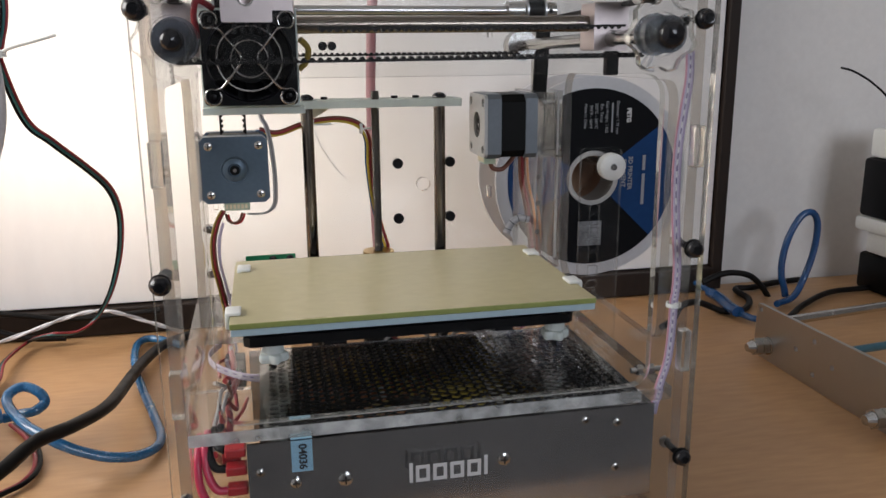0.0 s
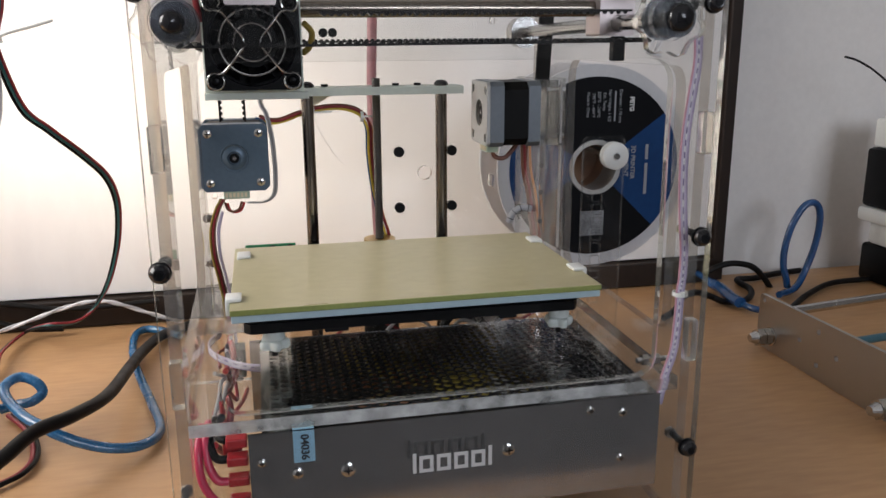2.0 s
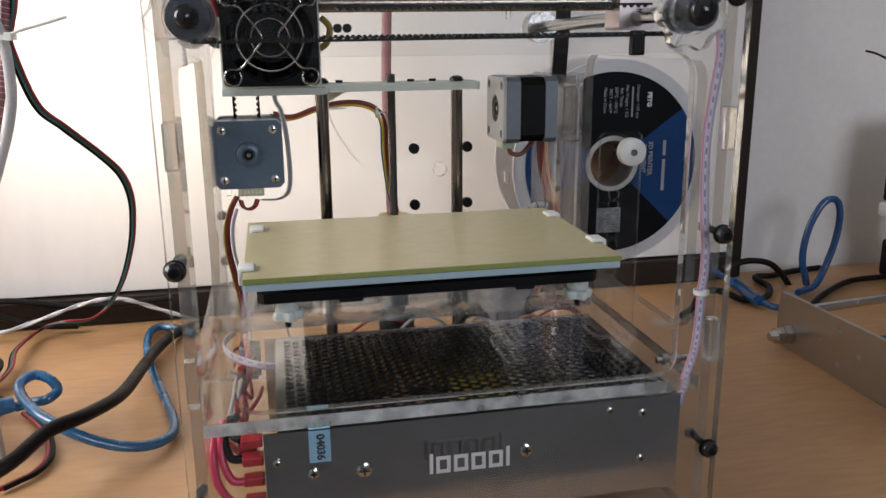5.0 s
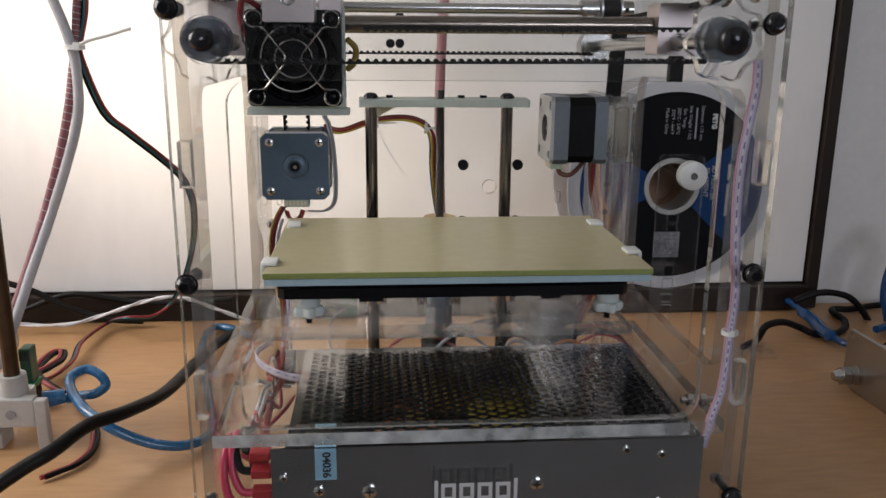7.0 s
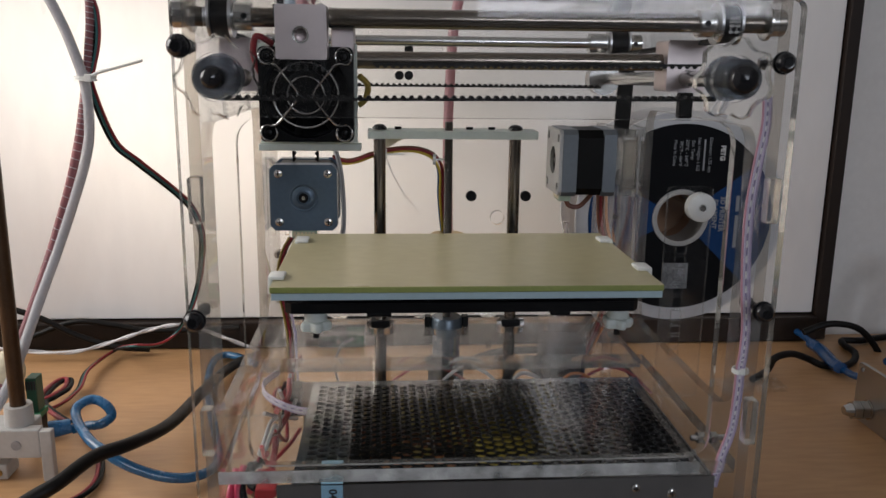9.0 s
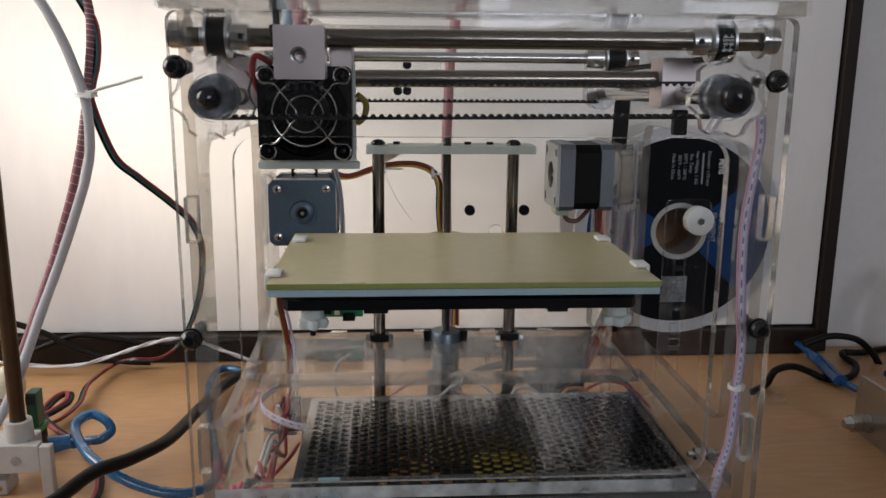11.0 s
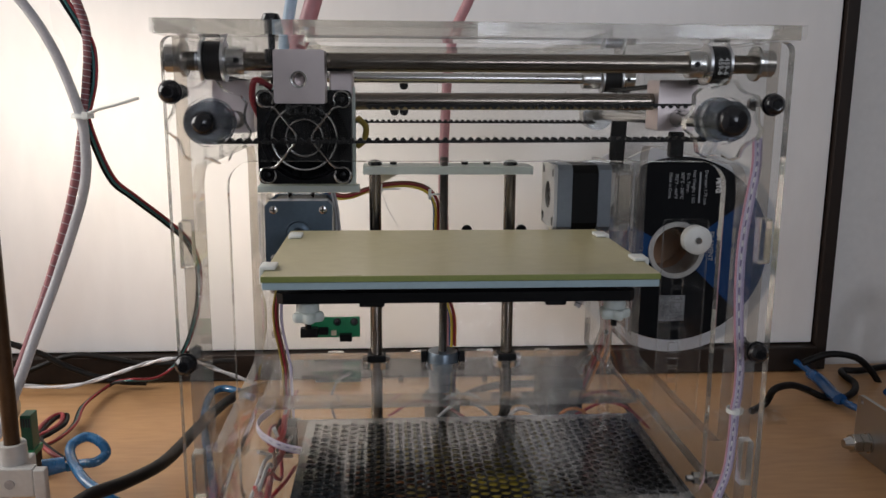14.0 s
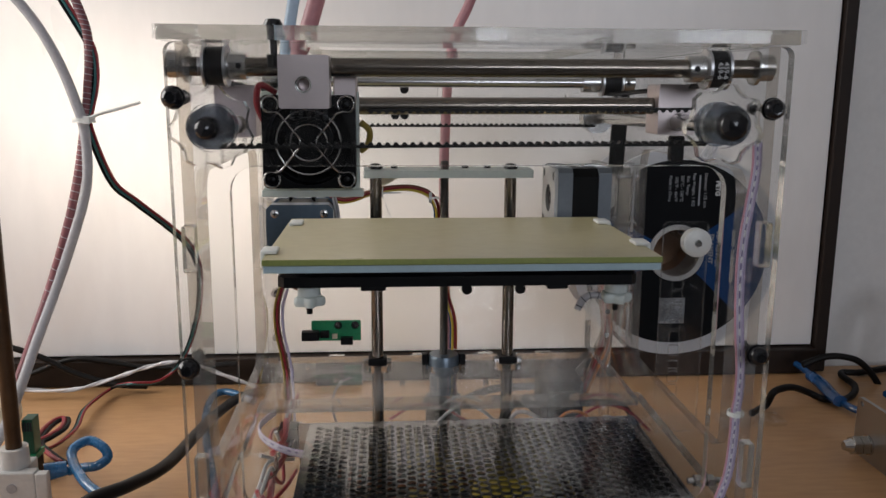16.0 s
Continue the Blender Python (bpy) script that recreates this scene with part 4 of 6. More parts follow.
# cooling fan
FX, FZ, FY0, FY1 = -0.0728, 0.2390, 0.0345, 0.0450
bm = bmesh.new()
sheet(bm, [round_rect(FX - 0.0200, FX + 0.0200, FZ - 0.0200, FZ + 0.0200, 0.0025, 4), circle(FX, FZ, 0.0185, 36),
           *[circle(FX + sx * 0.016, FZ + sz * 0.016, 0.0018, 10) for sx in (-1, 1) for sz in (-1, 1)]], Matrix.Translation((0, FY0, 0)) @ FRONT, FY1 - FY0, rim=0)
fan = part("fan", bm, M_FAN, head, "square black cooling fan")
bm = bmesh.new()
cyl(bm, (FX, FY0 + 0.0022, FZ), (FX, FY1, FZ), 0.0105, 0.0105, seg=28)
part("fan_hub", bm, M_FAN, fan)
# Black disc added to make the gaps between the blades dark.
bm = bmesh.new()
cyl(bm, (FX, FY1 - 0.0006, FZ), (FX, FY1 + 0.0004, FZ), 0.0192, seg=36)
part("fan_dark_disc", bm, M_FAN, fan)
for k in range(7):
    bm = bmesh.new()
    a0 = 2 * math.pi * k / 7
    vs = []
    for r, da, y in ((0.0100, 0.0, FY0 + 0.002), (0.0178, 0.12, FY0 + 0.002), (0.0178, 0.75, FY1 - 0.001), (0.0100, 0.60, FY1 - 0.001)):
        vs.append((FX + r * math.cos(a0 + da), y, FZ + r * math.sin(a0 + da)))
    a = [bm.verts.new(p) for p in vs]
    b2 = [bm.verts.new((x, y + 0.0008, z)) for x, y, z in vs]
    bm.faces.new(a), bm.faces.new(b2)
    for q in range(4):
        bm.faces.new((a[q], a[(q + 1) % 4], b2[(q + 1) % 4], b2[q]))
    part("fan_blade", bm, M_FAN, fan)
for r in (0.0078, 0.0137):
    bm = bmesh.new()
    lathe(bm, [(r + 0.0005 * math.cos(q), 0.0005 * math.sin(q)) for q in (2 * math.pi * k / 8 for k in range(8))], pose(FX, FY0 - 0.0020, FZ, -90), 40, closed=True)
    part("guard_ring", bm, M_STEEL, fan, "chrome wire guard ring", smooth=True)
for sx in (-1, 1):
    bm = bmesh.new()
    ends = []
    for sz in (1, -1):
        a0 = math.atan2(-sz, -sx)
        loop = [(FX + sx * 0.016 + 0.0034 * math.cos(a0 + sx * sz * (0.35 + k * 0.72)), FY0 - 0.0012, FZ + sz * 0.016 + 0.0034 * math.sin(a0 + sx * sz * (0.35 + k * 0.72))) for k in range(9)]
        ends.append(loop[::-1] + [(FX + sx * 0.0118, FY0 - 0.0026, FZ + sz * 0.0118), (FX + sx * 0.0070, FY0 - 0.0029, FZ + sz * 0.0060)])
    tube(bm, ends[0] + [(FX + sx * 0.0038, FY0 - 0.0029, FZ + 0.0018), (FX + sx * 0.0038, FY0 - 0.0029, FZ - 0.0018)] + ends[1][::-1], 0.00055, 8, 5)
    part("guard_wire", bm, M_STEEL, fan, "bent chrome guard wire", smooth=True)
    for sz in (-1, 1):
        bm = bmesh.new()
        lathe(bm, [(0, -0.0022), (0.0014, -0.0018), (0.0022, -0.0004), (0.0022, 0.001), (0, 0.001)], pose(FX + sx * 0.016, FY0 - 0.0004, FZ + sz * 0.016, -90), 14)
        part("fan_screw", bm, M_FAN, fan, smooth=True)
bm = bmesh.new()
box(bm, -0.0942, -0.0515, 0.0460, 0.0480, 0.2150, 0.2605, 0.0004)
part("back_plate", bm, M_MILK, head, "pale milky mounting plate")
bm = bmesh.new()
box(bm, -0.0942, -0.0498, 0.0380, 0.0458, 0.2148, 0.2178, 0.0004)
part("foot_plate", bm, M_MILK, head)
bm = bmesh.new()
box(bm, -0.0900, -0.0520, 0.0485, 0.0640, 0.2200, 0.2490, 0.001)
part("carriage_body", bm, M_BLACK, head)
bm = bmesh.new()
tube(bm, [(-0.0505, 0.044, 0.2470), (-0.0470, 0.047, 0.2430), (-0.0480, 0.050, 0.2370), (-0.0510, 0.052, 0.2340)], 0.0014, 8)
part("cable_sleeve", bm, M_MUSTARD, head, "yellow wire sleeve", smooth=True)
bm = bmesh.new()
tube(bm, [(-0.0870, 0.040, 0.2600), (-0.0930, 0.036, 0.2630), (-0.0950, 0.038, 0.2560), (-0.0930, 0.042, 0.2480)], 0.0014, 8)
part("fan_wire", bm, M_MAROON, head, "dark red fan wire", smooth=True)
tension = thing("tension_screw", "long black screw with a nut above the print head", "screw")
bm = bmesh.new()
lathe(bm, [(0, 0.0025), (0.0030, 0.0020), (0.0040, 0.0), (0.0040, -0.0008), (0.0015, -0.0008), (0.0015, -0.0180), (0.0, -0.0180)], pose(-0.0850, 0.0250, 0.2872), 16)
part("shank", bm, M_BLACKGLOSS, tension, smooth=True)
bm = bmesh.new()
lathe(bm, [(0.0016, 0.0), (0.0030, 0.0), (0.0030, 0.0050), (0.0016, 0.0050)], pose(-0.0850, 0.0250, 0.2702), 8, closed=True)
part("sleeve_nut", bm, M_BLACK, tension)


# ---------------------------------------------------------------- right motor's bracket, limit board
bracket = thing("motor_bracket", "clear acrylic bracket of the side motor with small bolts", "bracket")
for b in ((0.1032, 0.1072, 0.186, 0.2395, 0.080, 0.2140), (0.1082, 0.1150, 0.1865, 0.1905, 0.171, 0.2135), (0.1215, 0.1255, 0.200, 0.2395, 0.090, 0.2140)):
    bm = bmesh.new()
    box(bm, *b)
    for f in bm.faces:
        f.material_index = 0 if f.calc_area() > 0.001 else 1
    clear(part("plate", bm, ACRYL, bracket))
for y, z in ((0.1915, 0.2075), (0.1915, 0.1765), (0.222, 0.2075), (0.222, 0.1765)):
    bm = bmesh.new()
    cyl(bm, (0.1073, y, z), (0.1215, y, z), 0.0015, seg=10)
    cyl(bm, (0.1074, y, z), (0.1098, y, z), 0.0028, seg=6)
    cyl(bm, (0.1180, y, z), (0.1204, y, z), 0.0028, seg=6)
    part("bolt", bm, M_STEEL, bracket, "steel bolt with nuts")
for z in (0.158, 0.140, 0.120, 0.104):
    bm = bmesh.new()
    cyl(bm, (0.1040, 0.1850, z), (0.1040, 0.1858, z), 0.0018, seg=8)
    part("grub", bm, M_STEEL, bracket)

limit = thing("limit_board", "small green limit switch circuit board on the back panel", "circuit board")
bm = bmesh.new()
sheet(bm, [round_rect(-0.0925, -0.0580, 0.0872, 0.1018, 0.0006, 2)], Matrix.Translation((0, 0.2365, 0)) @ FRONT, 0.0016, rim=0)
part("board", bm, M_GREENPCB, limit)
for x in (-0.0738, -0.0620):
    bm = bmesh.new()
    lathe(bm, [(0, -0.0030), (0.0016, -0.0028), (0.0028, -0.0012), (0.0028, 0.0)], pose(x, 0.2364, 0.0985, -90), 14)
    part("mount_screw", bm, M_BLACKGLOSS, limit, smooth=True)
for b in ((-0.0990, -0.0870, 0.2300, 0.2363, 0.0890, 0.0955), (-0.0720, -0.0635, 0.2310, 0.2363, 0.0855, 0.0905), (-0.0865, -0.0800, 0.2330, 0.2363, 0.0900, 0.0950)):
    bm = bmesh.new()
    box(bm, *b, 0.0004)
    part("component", bm, M_BLACK, limit)
bm = bmesh.new()
box(bm, -0.0780, -0.0745, 0.2345, 0.2363, 0.0892, 0.0925)
part("chip", bm, M_CREAM, limit)
small_board = thing("small_module", "small dark green module behind the chamber floor", "circuit board")
bm = bmesh.new()
box(bm, -0.0900, -0.0570, 0.2300, 0.2340, 0.0560, 0.0720, 0.0006)
part("case", bm, M_DARKIN, small_board)
bm = bmesh.new()
box(bm, -0.0700, -0.0575, 0.2280, 0.2299, 0.0590, 0.0715, 0.0004)
part("chip", bm, M_GREENCON, small_board)

# ---------------------------------------------------------------- filament spool behind the machine
spool = thing("filament_spool", "filament spool with a black and blue label behind the printer", "spool")
SX, SY, SZ, SR = 0.1793, 0.2725, 0.1410, 0.0800
bm = bmesh.new()
sheet(bm, [circle(SX, SZ, SR, 64), circle(SX, SZ, 0.0205, 32)], Matrix.Translation((0, SY, 0)) @ FRONT, 0.003, rim=0)
part("front_flange", bm, M_SPOOLRIM, spool, "white translucent flange")
bm = bmesh.new()
sheet(bm, [circle(SX, SZ, SR, 64), circle(SX, SZ, 0.0205, 32)], Matrix.Translation((0, SY + 0.052, 0)) @ FRONT, 0.003, rim=0)
part("back_flange", bm, M_SPOOLRIM, spool, "white translucent flange")
bm = bmesh.new()
lathe(bm, [(0.0205, 0.0031), (0.062, 0.0031), (0.062, 0.0518), (0.0205, 0.0518)], pose(SX, SY, SZ, -90), 48, closed=True)
part("winding", bm, M_TAN, spool, "tan filament winding", smooth=True)


def sector(name, a0, a1, r0, r1, y, mt, n):
    b = bmesh.new()
    pts = [(SX + r1 * math.cos(radians(a0 + (a1 - a0) * k / n)), SZ + r1 * math.sin(radians(a0 + (a1 - a0) * k / n))) for k in range(n + 1)]
    pts += [(SX + r0 * math.cos(radians(a1 - (a1 - a0) * k / n)), SZ + r0 * math.sin(radians(a1 - (a1 - a0) * k / n))) for k in range(n + 1)]
    sheet(b, [pts], Matrix.Translation((0, y, 0)) @ FRONT, 0.0005, rim=0)
    return part(name, b, mt, spool)


sector("label_top", 36, 152, 0.0218, 0.0705, SY - 0.0006, M_SPOOLBLK, 30)["label"] = "black label sector"
sector("label_wedge", -44, 36, 0.0218, 0.0705, SY - 0.0006, M_SPOOLBLUE, 24)["label"] = "blue label sector"
sector("label_bottom", 206, 316, 0.0218, 0.0705, SY - 0.0006, M_SPOOLBLK, 30)["label"] = "black label sector"
sector("label_wedge", 152, 206, 0.0218, 0.0705, SY - 0.0006, M_SPOOLBLUE, 18)["label"] = "blue label sector"
bm = bmesh.new()
box(bm, 0.1680, 0.1880, SY - 0.0013, SY - 0.0008, 0.0860, 0.1060)
part("print_patch", bm, M_PATCH, spool, "grey speckled print patch")


def words(text, x, y, z, size, mt, parent, turn=-90.0, depth=0.0002, bold=0.0):
    """Raised lettering that faces the front; turn: degrees round the line of sight."""
    cu = bpy.data.curves.new("lettering", "FONT")
    cu.body, cu.size, cu.extrude, cu.offset = text, size, depth, bold
    cu.align_x, cu.align_y = "CENTER", "CENTER"
    tmp = new("lettering", cu)
    me = bpy.data.meshes.new_from_object(tmp.evaluated_get(bpy.context.evaluated_depsgraph_get()))
    bpy.data.objects.remove(tmp)
    me.materials.clear()
    me.materials.append(mt)
    ob = new("lettering", me)
    ob.parent = parent
    ob.matrix_local = Matrix.Translation((x, y, z)) @ Matrix.Rotation(radians(90), 4, "X") @ Matrix.Rotation(radians(turn), 4, "Z")
    return ob


words("PETG", 0.2080, SY - 0.0009, 0.1900, 0.0048, M_PRINTED, spool, bold=0.0002)
words("3D PRINTER", 0.2110, SY - 0.0009, 0.1440, 0.0050, M_LABELTEXT, spool, bold=0.0001)
words("FILAMENT", 0.2055, SY - 0.0009, 0.1440, 0.0050, M_LABELTEXT, spool, bold=0.0001)
words("Made In China", 0.1715, SY - 0.0009, 0.1900, 0.0033, M_LABELTEXT, spool)
words("200°C - 240°C", 0.1805, SY - 0.0009, 0.1900, 0.0033, M_LABELTEXT, spool)
words("Ext. Temp:", 0.1850, SY - 0.0009, 0.1920, 0.0033, M_LABELTEXT, spool)
words("Net Weight: 1 KG", 0.1895, SY - 0.0009, 0.1890, 0.0033, M_LABELTEXT, spool)
words("392°F - 464°F", 0.1760, SY - 0.0009, 0.1895, 0.0033, M_LABELTEXT, spool)
words("Diameter: 1.75 mm", 0.1985, SY - 0.0009, 0.1885, 0.0033, M_LABELTEXT, spool)
for x, z0, z1 in ((0.1940, 0.177, 0.200),):
    bm = bmesh.new()
    box(bm, x - 0.0006, x + 0.0006, SY - 0.0010, SY - 0.0007, z0, z1)
    part("printed_bar", bm, M_LABELTEXT, spool)
for z0, z1 in ((0.154, 0.166), (0.126, 0.151)):
    bm = bmesh.new()
    box(bm, 0.2215, 0.2240, SY - 0.0010, SY - 0.0007, z0 - 0.008, z1 - 0.008)
    part("printed_bar", bm, M_LABELTEXT, spool)

holder = thing("spool_holder", "white plastic spool holder knob on a metal axle", "spool holder")
bm = bmesh.new()
lathe(bm, [(0.0025, 0.0), (0.0085, 0.0), (0.0105, 0.0015), (0.0105, 0.0085), (0.0090, 0.0100), (0.0025, 0.0100)], pose(0.1865, 0.2480, 0.1526, -90), 28, closed=True)
part("knob", bm, M_WHITE, holder, smooth=True)
bm = bmesh.new()
cyl(bm, (0.1865, 0.2581, 0.1526), (0.1865, 0.3700, 0.1526), 0.0030, seg=18)
part("axle", bm, M_STEEL, holder, smooth=True)
bm = bmesh.new()
cyl(bm, (0.1865, 0.2465, 0.1526), (0.1865, 0.2490, 0.1526), 0.0022, seg=12)
part("axle_end", bm, M_STEEL, holder)
bm = bmesh.new()
marks = []
for k in range(9):
    z, w, h = 0.1150 - k * 0.0105, 0.0040, 0.0082 if k % 3 else 0.0062
    marks.append(round_rect(0.1790 - w, 0.1790 + w, z, z + h, 0.0008, 2))
sheet(bm, [round_rect(0.1660, 0.2000, 0.0005, 0.1660, 0.004), *marks], Matrix.Translation((0, 0.2630, 0)) @ FRONT, 0.004)
clear(part("stand", bm, [ACRYL[0], FROST], holder, "clear acrylic upright with cut marks"))
bm = bmesh.new()
cyl(bm, (SX, SY + 0.0460, SZ), (SX, SY + 0.0500, SZ), 0.0203, seg=32)
part("core_disc", bm, M_TAN, spool, "tan core seen through the hole")
bm = bmesh.new()
lathe(bm, [(0.0180, -0.0012), (0.0216, -0.0012), (0.0216, 0.0300), (0.0205, 0.0300), (0.0200, 0.0), (0.0180, 0.0)], pose(SX, SY, SZ, -90), 40, closed=True)
part("hole_rim", bm, M_NBWHITE, spool, smooth=True)

# ---------------------------------------------------------------- print on the power supply
bm = bmesh.new()
box(bm, -0.0715, -0.0620, PY0 - 0.0006, PY0 - 0.0001, 0.0555, 0.0708)
sticker = part("sticker", bm, M_STICKER, psu, "pale blue serial sticker")
words("459-6", 0.1040, 0.0272, 0.2700, 0.0031, M_PRINTED, front_shaft)
words("459-6", 0.1066, 0.0272, 0.2700, 0.0031, M_PRINTED, front_shaft)
words("04036", -0.0665, PY0 - 0.0009, 0.0630, 0.0050, M_INK, psu, bold=0.0001)
bm = bmesh.new()
box(bm, -0.0715, -0.0620, PY0 - 0.0004, PY0 + 0.0110, PZ1, PZ1 + 0.0004)
part("sticker_fold", bm, M_STICKER, psu)
logo = thing("front_print", "pale block shapes printed on the clear front panel", "print")
LX0, LZ0, LH = -0.0185, 0.0470, 0.0098


def bar(x0, x1, z0, z1):
    bm = bmesh.new()
    box(bm, LX0 + x0, LX0 + x1, 0.0014, 0.0018, LZ0 + z0, LZ0 + z1)
    part("shape", bm, M_PRINTED, logo)


S = 0.0016
for x, h in ((0.0030, 0.0), (0.0112, 0.0), (0.0194, 0.0), (0.0276, 0.0)):
    bar(x, x + 0.0066, 0.0, S), bar(x, x + 0.0066, 0.0066, 0.0082), bar(x, x + S, S + 0.0001, 0.0065), bar(x + 0.0050, x + 0.0066, S + 0.0001, 0.0065)
bar(0.0000, S, 0.0, LH), bar(0.0358, 0.0374, 0.0, LH)


# ---------------------------------------------------------------- cables
def cable(name, label, runs, category="cable", ends=()):
    """runs: (material, radius, points, flatness)."""
    ob = thing(name, label, category)
    for mt, r, pts, flat in runs:
        bm = bmesh.new()
        tube(bm, pts, r, 10, 8, flat)
        part("strand" if len(runs) > 1 else "jacket", bm, mt, ob, smooth=True)
    return ob


def shifted(pts, dx, dy, dz):
    return [(x + dx, y + dy, z + dz) for x, y, z in pts]


POWER = [(-0.2732, 0.0144, 0.0060), (-0.2514, 0.0593, 0.0160), (-0.2316, 0.0792, 0.0260), (-0.2183, 0.0901, 0.0310), (-0.2073, 0.1137, 0.0340), (-0.1918, 0.1356, 0.0320), (-0.1803, 0.1742, 0.0260), (-0.1776, 0.2450, 0.0160), (-0.1750, 0.2964, 0.0090), (-0.1653, 0.3405, 0.0052), (-0.1422, 0.3635, 0.0052)]
cable("power_cable", "thick black rubber power cable lying on the bench", [(M_RUBBER, 0.0041, POWER, 1.0)])
BLUE = [(-0.2425, 0.1776, 0.0220), (-0.2333, 0.1777, 0.0240), (-0.2230, 0.1736, 0.0270), (-0.2182, 0.1792, 0.0300), (-0.2219, 0.1819, 0.0360), (-0.2314, 0.1850, 0.0390), (-0.2374, 0.1756, 0.0380), (-0.2346, 0.1656, 0.0340), (-0.2202, 0.1437, 0.0310), (-0.2071, 0.1322, 0.0280), (-0.1992, 0.1292, 0.0240), (-0.1891, 0.1296, 0.0180), (-0.1747, 0.1310, 0.0120), (-0.1604, 0.1368, 0.0080), (-0.1513, 0.1526, 0.0045), (-0.1502, 0.1703, 0.0045), (-0.1587, 0.2038, 0.0045), (-0.1718, 0.2505, 0.0045), (-0.1831, 0.2979, 0.0045), (-0.1879, 0.3411, 0.0045), (-0.1827, 0.3593, 0.0045), (-0.1690, 0.3546, 0.0045), (-0.1516, 0.3365, 0.0045)]
cable("usb_cable", "looped translucent blue cable lying on the bench", [(M_BLUELT, 0.0031, BLUE, 1.0)])
plug = thing("usb_plug", "blue translucent plug of the looped cable", "plug")
bm = bmesh.new()
a, b = [(-0.2535, 0.1678, 0.0260), (-0.2419, 0.1734, 0.0260)]
cyl(bm, a, b, 0.0058, 0.0046, seg=14)
part("shell", bm, M_BLUELT, plug, smooth=True)
RIB = [(-0.2543, 0.2400, 0.3327), (-0.2452, 0.2400, 0.3155), (-0.2365, 0.2400, 0.2998), (-0.2297, 0.2400, 0.2857), (-0.2286, 0.2400, 0.2713), (-0.2302, 0.2400, 0.2586), (-0.2337, 0.2400, 0.2458), (-0.2353, 0.2400, 0.2347)] + [(-0.2298, 0.2600, 0.1979), (-0.2170, 0.2700, 0.1817), (-0.2004, 0.2900, 0.1604), (-0.1902, 0.3050, 0.1434), (-0.1873, 0.3200, 0.1236), (-0.1895, 0.3300, 0.1004), (-0.1956, 0.3400, 0.0756), (-0.2054, 0.3450, 0.0491), (-0.2196, 0.3500, 0.0279), (-0.2330, 0.3400, 0.0213), (-0.2507, 0.3300, 0.0239)]
RIB = RIB + [(-0.2767, 0.3638, 0.0080), (-0.2826, 0.3193, 0.0080), (-0.2759, 0.2793, 0.0080), (-0.2789, 0.2510, 0.0080), (-0.2885, 0.2354, 0.0080)]
cable("ribbon_wire", "flat dark red and black ribbon wire hanging down the board",
      [(M_MAROON, 0.0010, shifted(RIB, 0.0018, 0, 0.0010), 1), (M_TEAL, 0.0010, shifted(RIB, 0.0002, -0.0004, 0.0), 1), (M_BLACK, 0.0010, shifted(RIB, -0.0016, 0, -0.0010), 1), (M_BLACK, 0.0010, shifted(RIB, -0.0002, 0.0020, -0.0012), 1)])
TUBE_A = [(-0.2900, 0.2350, 0.3349), (-0.2712, 0.2350, 0.3147), (-0.2582, 0.2350, 0.2957), (-0.2483, 0.2350, 0.2746), (-0.2411, 0.2350, 0.2531), (-0.2368, 0.2350, 0.2349), (-0.2364, 0.2350, 0.2109), (-0.2393, 0.2350, 0.1921), (-0.2469, 0.2350, 0.1693), (-0.2621, 0.2350, 0.1305), (-0.2728, 0.2200, 0.0955), (-0.2785, 0.2000, 0.0674), (-0.2862, 0.1850, 0.0428), (-0.3011, 0.1700, 0.0160)]
cable("air_tube", "grey-white plastic tube hanging beside the printer", [(M_TUBE, 0.0033, TUBE_A, 1)])
STRIPE = [(-0.2431, 0.2400, 0.3329), (-0.2374, 0.2400, 0.3156), (-0.2324, 0.2400, 0.2981), (-0.2319, 0.2400, 0.2803), (-0.2346, 0.2400, 0.2586), (-0.2374, 0.2400, 0.2402), (-0.2410, 0.2400, 0.2217), (-0.2450, 0.2400, 0.2029), (-0.2536, 0.2400, 0.1723), (-0.2672, 0.2400, 0.1333), (-0.2769, 0.2250, 0.0971), (-0.2831, 0.2080, 0.0703), (-0.2912, 0.1920, 0.0453), (-0.3049, 0.1780, 0.0174)]
sleeve = cable("sleeved_cable", "maroon sleeved cable with pale spiral thread tied to the tube", [(M_STRIPE, 0.0029, STRIPE, 1)])
sl = smooth_line(STRIPE, 40)
bm = bmesh.new()
tube(bm, [p + Vector((0.0030 * math.cos(k * 0.85), 0.0030 * math.sin(k * 0.85), 0)) for k, p in enumerate(sl)], 0.00028, 5, 1)
part("spiral_thread", bm, M_TUBE, sleeve, smooth=True)
tie = thing("cable_tie", "clear cable tie with a long tail round the hanging tubes", "cable tie")
bm = bmesh.new()
c = [(-0.2360, 0.2340, 0.2405)]
lathe(bm, [(0.0062, -0.0016), (0.0070, -0.0016), (0.0070, -0.0003), (0.0066, 0.0), (0.0070, 0.0003), (0.0070, 0.0016), (0.0062, 0.0016)], pose(*c[0]), 18, closed=True)
part("band", bm, M_WHITE, tie, smooth=True)
bm = bmesh.new()
tube(bm, [(-0.2324, 0.2280, 0.2414), (-0.2233, 0.2280, 0.2451), (-0.2124, 0.2280, 0.2480), (-0.1978, 0.2280, 0.2524)], 0.0011, 6, 6)
part("tail", bm, M_WHITE, tie, smooth=True)
bm = bmesh.new()
box(bm, c[0][0] + 0.0025, c[0][0] + 0.0065, 0.2245, 0.2262, c[0][2] - 0.002, c[0][2] + 0.003, 0.0005)
part("lock", bm, M_WHITE, tie)
